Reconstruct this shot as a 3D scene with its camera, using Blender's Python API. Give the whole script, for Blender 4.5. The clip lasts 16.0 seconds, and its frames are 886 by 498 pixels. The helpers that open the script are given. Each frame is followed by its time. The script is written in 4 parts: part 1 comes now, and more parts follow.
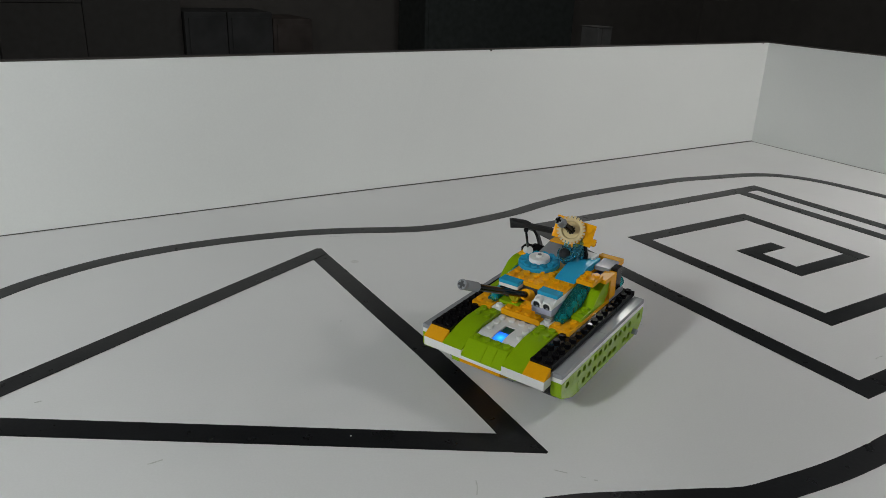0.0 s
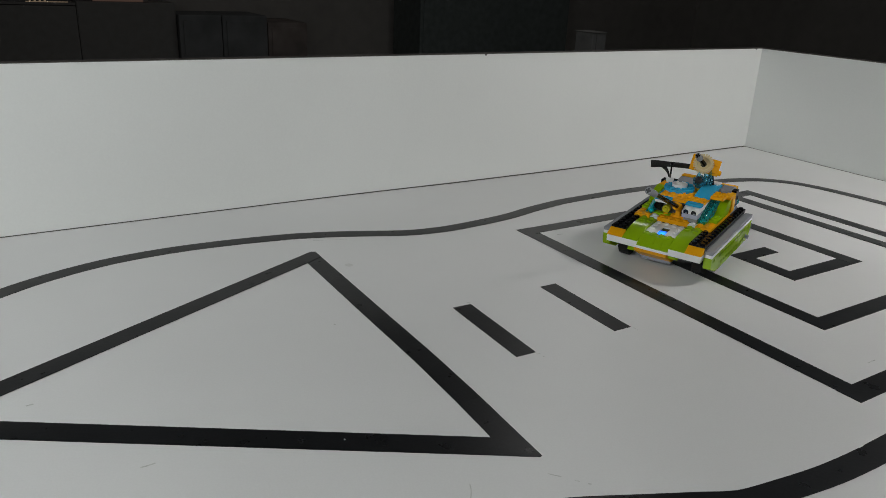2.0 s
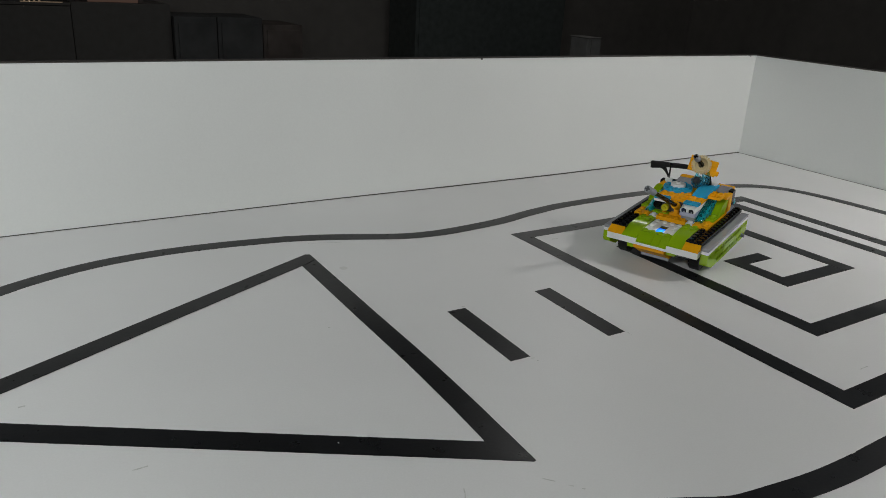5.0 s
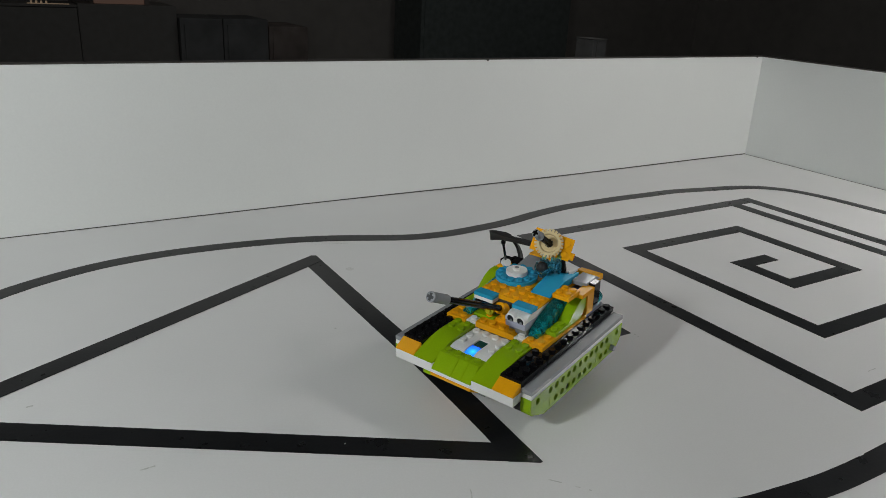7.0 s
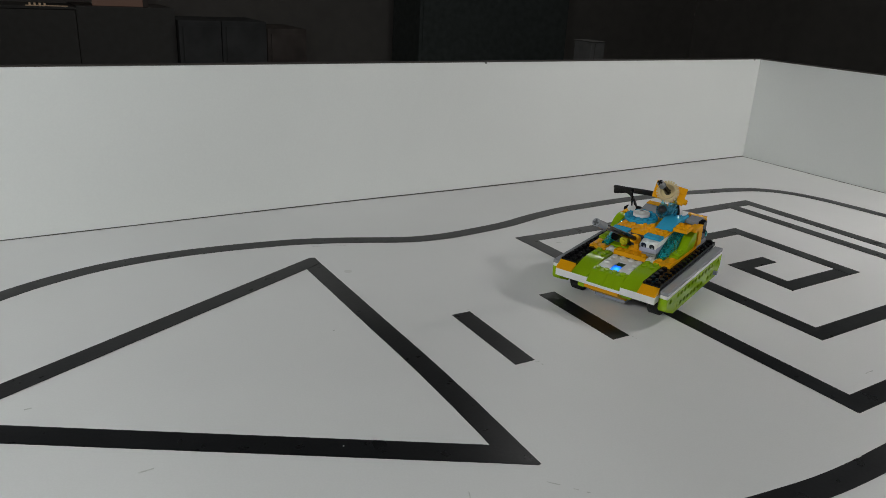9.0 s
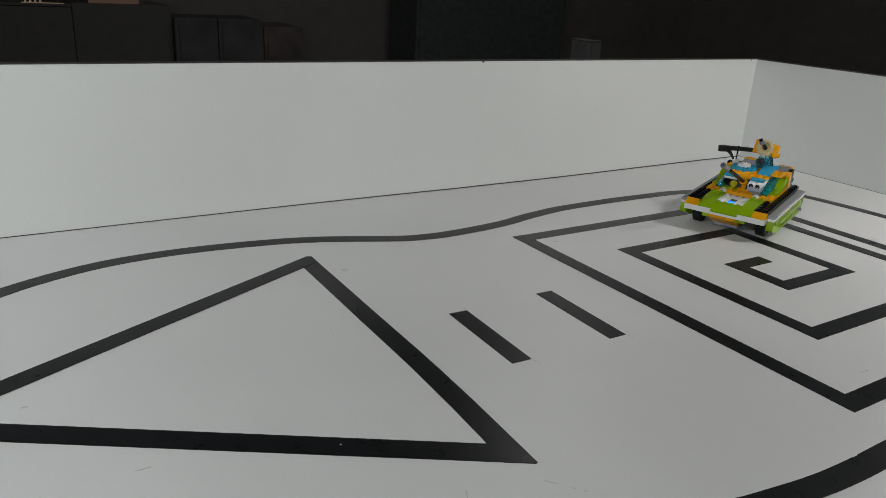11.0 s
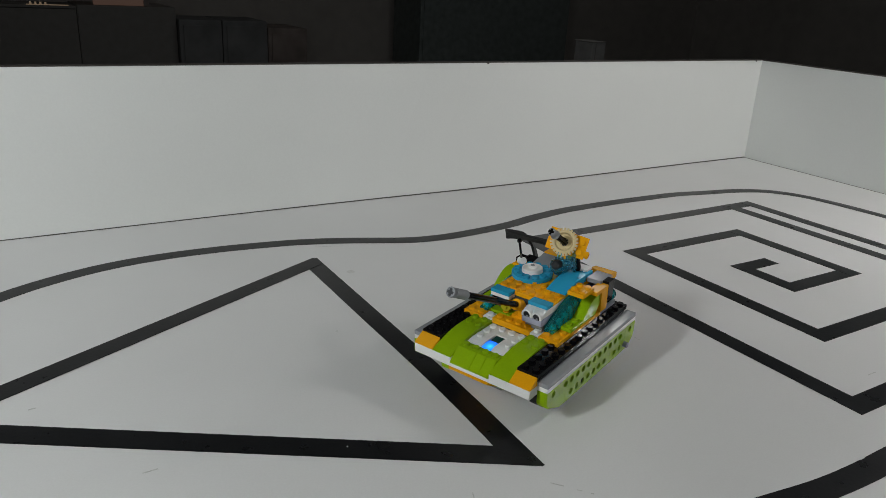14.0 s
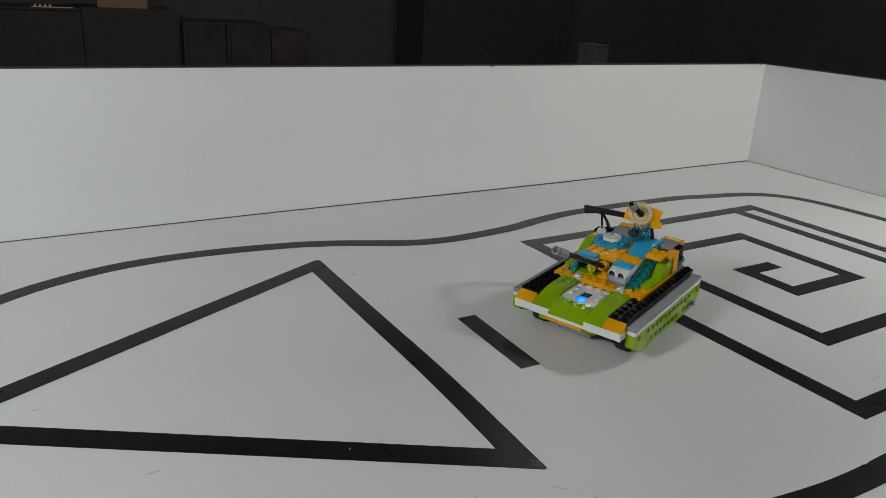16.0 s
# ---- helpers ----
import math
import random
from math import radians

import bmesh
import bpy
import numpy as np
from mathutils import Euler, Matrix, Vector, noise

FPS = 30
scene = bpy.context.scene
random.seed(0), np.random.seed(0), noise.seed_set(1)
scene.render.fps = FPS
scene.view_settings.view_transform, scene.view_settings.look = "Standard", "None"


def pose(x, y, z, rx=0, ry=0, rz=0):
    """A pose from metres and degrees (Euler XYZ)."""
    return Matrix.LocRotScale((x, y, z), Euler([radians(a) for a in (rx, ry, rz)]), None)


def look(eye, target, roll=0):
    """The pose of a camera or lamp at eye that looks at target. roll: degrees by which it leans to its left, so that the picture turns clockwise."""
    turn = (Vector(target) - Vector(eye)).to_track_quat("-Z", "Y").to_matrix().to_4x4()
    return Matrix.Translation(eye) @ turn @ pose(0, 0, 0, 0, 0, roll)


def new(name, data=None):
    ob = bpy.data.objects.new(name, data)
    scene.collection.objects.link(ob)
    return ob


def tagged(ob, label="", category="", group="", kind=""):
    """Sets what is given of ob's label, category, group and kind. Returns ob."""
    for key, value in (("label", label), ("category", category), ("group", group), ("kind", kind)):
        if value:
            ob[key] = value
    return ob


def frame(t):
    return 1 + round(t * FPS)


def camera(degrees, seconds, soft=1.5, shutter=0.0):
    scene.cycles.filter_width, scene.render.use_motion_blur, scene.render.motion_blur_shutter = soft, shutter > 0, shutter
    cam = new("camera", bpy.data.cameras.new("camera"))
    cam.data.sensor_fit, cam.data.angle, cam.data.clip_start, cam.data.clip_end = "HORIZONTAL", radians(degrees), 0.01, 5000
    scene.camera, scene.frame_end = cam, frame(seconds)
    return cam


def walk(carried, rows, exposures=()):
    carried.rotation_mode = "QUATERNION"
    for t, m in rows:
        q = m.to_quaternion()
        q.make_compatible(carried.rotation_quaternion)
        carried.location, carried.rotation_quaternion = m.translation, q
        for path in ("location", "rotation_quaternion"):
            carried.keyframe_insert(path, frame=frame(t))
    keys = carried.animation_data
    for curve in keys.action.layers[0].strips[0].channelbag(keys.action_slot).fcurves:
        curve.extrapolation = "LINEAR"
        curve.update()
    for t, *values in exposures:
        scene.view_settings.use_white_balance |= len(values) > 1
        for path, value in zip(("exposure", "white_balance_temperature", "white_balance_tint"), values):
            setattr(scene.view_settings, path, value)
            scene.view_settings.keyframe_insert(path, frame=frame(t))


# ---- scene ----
cam = camera(62.45, 16.0, soft=0.55)
walk(cam, [
    (0, pose(0.0052, -0.0022, 0.2686, 68.988, -2.161, -31.154)),
    (0.5, pose(0.0052, -0.0021, 0.2687, 69.004, -2.298, -31.264)),
    (1, pose(0.0051, -0.0021, 0.2685, 69.093, -2.370, -31.426)),
    (1.5, pose(0.0051, -0.0023, 0.2683, 69.281, -2.529, -31.523)),
    (2, pose(0.0050, -0.0024, 0.2682, 69.325, -2.460, -31.517)),
    (2.5, pose(0.0050, -0.0024, 0.2683, 69.567, -2.779, -31.790)),
    (3, pose(0.0049, -0.0022, 0.2684, 69.582, -2.784, -31.838)),
    (3.5, pose(0.0049, -0.0020, 0.2684, 69.602, -2.978, -31.999)),
    (4, pose(0.0048, -0.0020, 0.2684, 69.582, -2.939, -31.911)),
    (6.5, pose(0.0030, -0.0014, 0.2678, 69.751, -3.131, -31.711)),
    (7, pose(0.0029, -0.0014, 0.2679, 69.718, -2.967, -31.457)),
    (7.5, pose(0.0028, -0.0014, 0.2681, 69.700, -2.964, -31.306)),
    (8, pose(0.0027, -0.0015, 0.2683, 69.791, -3.154, -31.652)),
    (8.5, pose(0.0026, -0.0016, 0.2684, 69.850, -3.134, -31.674)),
    (9, pose(0.0026, -0.0019, 0.2684, 69.886, -3.006, -31.572)),
    (11.5, pose(0.0017, -0.0017, 0.2686, 69.796, -3.249, -31.826)),
    (12, pose(0.0016, -0.0017, 0.2687, 69.839, -3.136, -31.696)),
    (12.5, pose(0.0013, -0.0016, 0.2688, 69.760, -3.245, -31.611)),
    (13, pose(0.0010, -0.0014, 0.2689, 69.702, -3.210, -31.589)),
    (13.5, pose(0.0006, -0.0011, 0.2690, 69.836, -3.298, -31.595)),
    (14, pose(0.0003, -0.0007, 0.2692, 69.868, -3.124, -31.536)),
    (14.5, pose(0.0001, -0.0004, 0.2692, 69.851, -3.006, -31.389)),
    (15, pose(-0.0000, -0.0003, 0.2692, 69.906, -3.026, -31.393)),
    (15.5, pose(-0.0000, -0.0004, 0.2691, 69.949, -3.189, -31.324)),
    (16, pose(0.0000, -0.0006, 0.2689, 70.088, -3.228, -31.284)),
])

# ---- light: a dim hall, unseen lamps set by shadows and glints, plus fill lamps ----
world = bpy.data.worlds.new("hall_air")
scene.world = world
world.use_nodes = True
world.node_tree.nodes["Background"].inputs[0].default_value = (0.95, 1.0, 0.98, 1)
world.node_tree.nodes["Background"].inputs[1].default_value = 0.02


def area_lamp(name, eye, target, size, watts, colour):
    data = bpy.data.lights.new(name, "AREA")
    data.shape, data.size, data.energy, data.color = "DISK", size, watts, colour
    ob = new(name, data)
    ob.matrix_world = look(eye, target)
    return ob


COURSE = (0.45, 0.42, 0.0)
area_lamp("hall_lamp_east", (1.15, 0.205, 0.53), (0.56, 0.42, 0.0), 0.08, 2.5, (1.0, 0.98, 0.95))
area_lamp("hall_lamp_west", (-0.65, 0.24, 0.60), COURSE, 0.11, 5.3, (0.96, 1.0, 0.99))
area_lamp("hall_lamp_north_west", (-0.9, 1.6, 1.9), COURSE, 0.4, 1.2, (1.0, 1.0, 0.98))
area_lamp("hall_lamp_middle", (0.42, 0.40, 2.1), COURSE, 0.12, 0.5, (1.0, 1.0, 0.98))
# added fill from the south to brighten the north wall; no known source
area_lamp("fill_lamp_south", (-0.55, -1.95, 0.95), (0.3, 0.7, 0.1), 0.9, 7.4, (1.0, 1.0, 0.98))
# a cluster of small ceiling lamps far back, whose images glint in the plastic
for far in ((3.55, 3.37, 2.86), (3.46, 3.46, 3.04), (3.35, 3.57, 2.97), (3.23, 3.68, 3.05), (3.37, 3.55, 2.79), (3.39, 3.53, 2.56)):
    area_lamp("hall_lamp_far", far, COURSE, 0.12, 0.9, (1.0, 1.0, 0.98))
area_lamp("hall_lamp_north_east", (4.95, 2.50, 3.00), COURSE, 0.8, 0.5, (0.82, 0.94, 1.0))
# added fill, aimed at the far wall to lift its dark tone
area_lamp("fill_lamp_backdrop", (3.2, 2.6, 3.1), (4.2, 6.4, 0.3), 0.6, 4.0, (1.0, 1.0, 0.98))
scene.view_settings.exposure = 0.0


# ---- materials ----
def material(name, colour, rough, metal=0.0, grain=0.0, grain_size=400.0, bump=0.0, stain=0.0, stain_size=6.0,
             rough_var=0.0, transmission=0.0, ior=1.46, emit=None, emit_power=0.0, vary=0.0, specular=0.5, coat=0.0, bump_depth=0.0004):
    """A procedural surface: base colour varied by fine grain and broad stains, roughness variation and bump."""
    mat = bpy.data.materials.new(name)
    mat.use_nodes = True
    nodes, links = mat.node_tree.nodes, mat.node_tree.links
    bsdf = nodes["Principled BSDF"]
    bsdf.inputs["Base Color"].default_value = (*colour, 1)
    bsdf.inputs["Roughness"].default_value = rough
    bsdf.inputs["Metallic"].default_value = metal
    bsdf.inputs["IOR"].default_value = ior
    bsdf.inputs["Transmission Weight"].default_value = transmission
    bsdf.inputs["Specular IOR Level"].default_value = specular
    bsdf.inputs["Coat Weight"].default_value = coat
    coords = nodes.new("ShaderNodeTexCoord")

    def noise_node(scale, detail=3.0):
        n = nodes.new("ShaderNodeTexNoise")
        n.inputs["Scale"].default_value, n.inputs["Detail"].default_value = scale, detail
        links.new(coords.outputs["Object"], n.inputs["Vector"])
        return n

    if emit:
        bsdf.inputs["Emission Color"].default_value = (*emit, 1)
        bsdf.inputs["Emission Strength"].default_value = emit_power
    if grain or stain or vary:
        fine, broad = noise_node(grain_size), noise_node(stain_size, 5.0)
        mix = nodes.new("ShaderNodeHueSaturation")
        mix.inputs["Color"].default_value = (*colour, 1)
        a = nodes.new("ShaderNodeMapRange")
        a.inputs["From Min"].default_value, a.inputs["From Max"].default_value = 0.3, 0.7
        a.inputs["To Min"].default_value, a.inputs["To Max"].default_value = 1 - grain, 1 + grain
        links.new(fine.outputs["Fac"], a.inputs["Value"])
        b = nodes.new("ShaderNodeMapRange")
        b.inputs["From Min"].default_value, b.inputs["From Max"].default_value = 0.3, 0.7
        b.inputs["To Min"].default_value, b.inputs["To Max"].default_value = 1 - stain, 1 + stain * 0.4
        links.new(broad.outputs["Fac"], b.inputs["Value"])
        times = nodes.new("ShaderNodeMath")
        times.operation = "MULTIPLY"
        links.new(a.outputs[0], times.inputs[0])
        links.new(b.outputs[0], times.inputs[1])
        last = times
        if vary:
            info = nodes.new("ShaderNodeObjectInfo")
            c = nodes.new("ShaderNodeMapRange")
            c.inputs["To Min"].default_value, c.inputs["To Max"].default_value = 1 - vary, 1 + vary
            links.new(info.outputs["Random"], c.inputs["Value"])
            last = nodes.new("ShaderNodeMath")
            last.operation = "MULTIPLY"
            links.new(times.outputs[0], last.inputs[0])
            links.new(c.outputs[0], last.inputs[1])
        links.new(last.outputs[0], mix.inputs["Value"])
        links.new(mix.outputs["Color"], bsdf.inputs["Base Color"])
    if rough_var:
        n = noise_node(stain_size * 5, 4.0)
        r = nodes.new("ShaderNodeMapRange")
        r.inputs["To Min"].default_value, r.inputs["To Max"].default_value = rough - rough_var, rough + rough_var
        links.new(n.outputs["Fac"], r.inputs["Value"])
        links.new(r.outputs[0], bsdf.inputs["Roughness"])
    if bump:
        n = noise_node(grain_size * 0.7, 4.0)
        bm_node = nodes.new("ShaderNodeBump")
        bm_node.inputs["Strength"].default_value, bm_node.inputs["Distance"].default_value = bump, bump_depth
        links.new(n.outputs["Fac"], bm_node.inputs["Height"])
        links.new(bm_node.outputs["Normal"], bsdf.inputs["Normal"])
    return mat


def plastic(name, colour, rough=0.15, **more):
    options = dict(grain=0.03, grain_size=900.0, stain=0.05, stain_size=60.0, rough_var=0.03, bump=0.02, vary=0.05, specular=0.4)
    options.update(more)
    return material(name, colour, rough, **options)


LAMINATE = material("white_laminate_floor", (0.737, 0.735, 0.735), 0.36, grain=0.015, grain_size=700, bump=0.12, stain=0.05, stain_size=4, rough_var=0.06)
BOARD = material("white_laminate_wall", (0.74, 0.755, 0.74), 0.42, grain=0.012, grain_size=500, bump=0.08, stain=0.04, stain_size=3, rough_var=0.05)
BOARD_EDGE = material("dark_board_edge", (0.06, 0.055, 0.05), 0.6, grain=0.2, grain_size=300)
JOINT = material("dark_joint", (0.10, 0.095, 0.085), 0.8, grain=0.2, grain_size=200)
TAPE = material("black_vinyl_tape", (0.0092, 0.0096, 0.0108), 0.30, specular=0.22, grain=0.15, grain_size=500, bump=0.1, stain=0.2, stain_size=14, rough_var=0.08)
SMUDGE = material("faint_smudge", (0.655, 0.65, 0.64), 0.5, grain=0.1, grain_size=900)
SCUFF = material("grey_scuff", (0.56, 0.56, 0.545), 0.6, grain=0.2, grain_size=300)
DARK_WALL = material("dark_hall_wall", (0.39, 0.37, 0.35), 0.8, grain=0.06, grain_size=8, stain=0.1, stain_size=1.2)
DARK_FLOOR = material("dark_hall_carpet", (0.06, 0.058, 0.056), 0.9, grain=0.3, grain_size=60)
DARK_PANEL = material("dark_panel", (0.25, 0.243, 0.235), 0.8, grain=0.06, grain_size=20)
BLUE_PANEL = material("blue_grey_panel", (0.20, 0.206, 0.212), 0.7, grain=0.2, grain_size=5)
BLACK_PANEL = material("black_panel", (0.19, 0.22, 0.217), 0.6, grain=0.15, grain_size=20)
BROWN_PANEL = material("brown_panel", (0.27, 0.228, 0.212), 0.7, grain=0.25, grain_size=6)
GREY_BOX = material("grey_box", (0.42, 0.42, 0.42), 0.6, grain=0.1, grain_size=20, stain=0.2, stain_size=8)
GLINT = material("warm_shelf_glow", (0.8, 0.7, 0.6), 0.5, emit=(1.0, 0.68, 0.40), emit_power=0.09)
# weak emission stands in for light falling on the brown panel
BROWN_GLOW = material("glowing_brown_panel", (0.3, 0.2, 0.15), 0.6, emit=(0.85, 0.5, 0.38), emit_power=0.045)

LIME = plastic("lime_plastic", (0.26, 0.43, 0.005))
ORANGE = plastic("orange_plastic", (0.84, 0.39, 0.006), 0.22, specular=0.28)
WHITE = plastic("white_plastic", (0.80, 0.80, 0.78), 0.3)
BLACK = plastic("black_plastic", (0.005, 0.005, 0.006), 0.075, specular=0.22, rough_var=0.015)
GREY = plastic("grey_plastic", (0.27, 0.28, 0.30), 0.075, specular=0.32, rough_var=0.015)
DARK_GREY = plastic("dark_grey_plastic", (0.055, 0.058, 0.062), 0.3)
BALL_GREY = plastic("charcoal_plastic", (0.022, 0.024, 0.027), 0.2)
BLUE = plastic("azure_plastic", (0.025, 0.34, 0.56))
TAN = plastic("tan_plastic", (0.74, 0.60, 0.33), 0.32)
RUBBER = plastic("black_rubber", (0.012, 0.012, 0.012), 0.65, bump=0.3)
RED = plastic("red_plastic", (0.50, 0.06, 0.02))
TEAL_GLASS = material("transparent_teal", (0.03, 0.76, 0.80), 0.03, transmission=0.88, ior=1.45, stain=0.05, stain_size=50, bump=1.0, grain_size=520, bump_depth=0.0016)
BLUE_GLASS = material("transparent_blue", (0.22, 0.74, 0.92), 0.03, transmission=0.9, ior=1.5, stain=0.05, stain_size=50)
CLEAR_TEAL = material("pale_teal", (0.08, 0.62, 0.62), 0.06, specular=0.6)
CLEAR_PALE = material("transparent_pale", (0.62, 0.64, 0.62), 0.06, transmission=0.6, ior=1.45, stain=0.05, stain_size=50)
YELLOW_GLASS = material("transparent_yellow", (0.85, 0.82, 0.04), 0.08, transmission=0.45, ior=1.5, stain=0.05, stain_size=50)
SENSOR_GREY = plastic("lavender_grey_plastic", (0.40, 0.41, 0.53), 0.25)
SCREEN = plastic("dark_green_window", (0.006, 0.05, 0.04), 0.12)
LED = material("blue_led_window", (0.02, 0.15, 0.8), 0.2, emit=(0.02, 0.20, 1.0), emit_power=1.3)


def led_glow(mat, centre, reach):
    """Brightest, nearly cyan, over the diode and deep blue towards the rim."""
    nodes, links = mat.node_tree.nodes, mat.node_tree.links
    where, away = nodes.new("ShaderNodeTexCoord"), nodes.new("ShaderNodeVectorMath")
    away.operation = "DISTANCE"
    away.inputs[1].default_value = centre
    links.new(where.outputs["Object"], away.inputs[0])
    ramp, span = nodes.new("ShaderNodeValToRGB"), nodes.new("ShaderNodeMapRange")
    span.inputs["From Max"].default_value = reach
    links.new(away.outputs["Value"], span.inputs["Value"])
    links.new(span.outputs[0], ramp.inputs["Fac"])
    ramp.color_ramp.elements[0].color = (0.04, 0.62, 1.0, 1)
    ramp.color_ramp.elements[1].color = (0.006, 0.03, 0.30, 1)
    middle = ramp.color_ramp.elements.new(0.45)
    middle.color = (0.015, 0.22, 1.0, 1)
    links.new(ramp.outputs["Color"], mat.node_tree.nodes["Principled BSDF"].inputs["Emission Color"])


led_glow(LED, (0.0500, 0.0008, 0.0382), 0.0072)


# ---- building helpers ----
def mesh_of(bm, mat, name, smooth=False):
    me = bpy.data.meshes.new(name)
    bmesh.ops.recalc_face_normals(bm, faces=bm.faces)
    bm.to_mesh(me)
    bm.free()
    for f in me.polygons:
        f.use_smooth = smooth
    me.materials.append(mat)
    return me


def part(name, bm, mat, parent=None, label="", smooth=False):
    ob = new(name, mesh_of(bm, mat, name, smooth))
    if parent is not None:
        ob.parent = parent
    if label:
        ob["label"] = label
    return ob


def add_box(bm, x0, x1, y0, y1, z0, z1, bevel=0.0):
    made = bmesh.ops.create_cube(bm, size=1.0)["verts"]
    for v in made:
        v.co = Vector(((x0 + x1) / 2 + v.co.x * (x1 - x0), (y0 + y1) / 2 + v.co.y * (y1 - y0), (z0 + z1) / 2 + v.co.z * (z1 - z0)))
    if bevel:
        edges = list({e for v in made for e in v.link_edges})
        bmesh.ops.bevel(bm, geom=edges, offset=bevel, segments=2, profile=0.6, affect="EDGES")


def add_cyl(bm, a, b, r0, r1=None, seg=16, bevel=0.0):
    """A round rod from a to b."""
    a, b = Vector(a), Vector(b)
    r1 = r0 if r1 is None else r1
    m = Matrix.Translation((a + b) / 2) @ (b - a).to_track_quat("Z", "Y").to_matrix().to_4x4()
    made = bmesh.ops.create_cone(bm, cap_ends=True, segments=seg, radius1=r0, radius2=r1, depth=(b - a).length, matrix=m)["verts"]
    if bevel:
        top = [e for e in {e for v in made for e in v.link_edges} if len(e.link_faces) == 2 and any(len(f.verts) > 4 for f in e.link_faces)]
        bmesh.ops.bevel(bm, geom=top, offset=bevel, segments=2, profile=0.6, affect="EDGES")


def add_tube(bm, a, b, outer, inner, seg=24, turn=2 * math.pi, start=0.0):
    """A hollow round rod from a to b, or a part of its round when turn is less than a full circle."""
    a, b = Vector(a), Vector(b)
    m = (b - a).to_track_quat("Z", "Y").to_matrix()
    full = turn > 6.28
    n = seg if full else seg + 1
    rings = []
    for p, r in ((a, outer), (b, outer), (b, inner), (a, inner)):
        rings.append([bm.verts.new(p + m @ Vector((r * math.cos(start + turn * k / seg), r * math.sin(start + turn * k / seg), 0))) for k in range(n)])
    for q, w in zip(rings, rings[1:] + rings[:1]):
        for k in range(seg):
            bm.faces.new((q[k], q[(k + 1) % n], w[(k + 1) % n], w[k]))
    if not full:
        bm.faces.new([r[0] for r in rings])
        bm.faces.new([r[-1] for r in rings])


def add_prism(bm, profile, y0, y1, bevel=0.0):
    """A side profile of (x, z) corners pulled from y0 to y1."""
    a = [bm.verts.new((x, y0, z)) for x, z in profile]
    b = [bm.verts.new((x, y1, z)) for x, z in profile]
    n = len(profile)
    faces = [bm.faces.new(a), bm.faces.new(b[::-1])]
    faces += [bm.faces.new((a[i], b[i], b[(i + 1) % n], a[(i + 1) % n])) for i in range(n)]
    if bevel:
        bmesh.ops.bevel(bm, geom=list({e for f in faces for e in f.edges}), offset=bevel, segments=2, profile=0.6, affect="EDGES")


MM = 0.001
LIFT = 0.0003


# ---- the arena ----
X_EAST, Y_NORTH, X_WEST, Y_SOUTH, WALL_H, WALL_T = 1.1560, 0.8156, -1.05, 0.05, 0.1703, 0.016


def foot(x):
    """Where the foot of the long north board stands."""
    return float(np.interp(x, (-1.1, 0.0, 0.30, 0.42, 0.53, 0.72, 0.86, 1.02, 1.2), (0.8145, 0.8148, 0.8146, 0.8128, 0.8095, 0.8078, 0.810, 0.8128, 0.8125)))


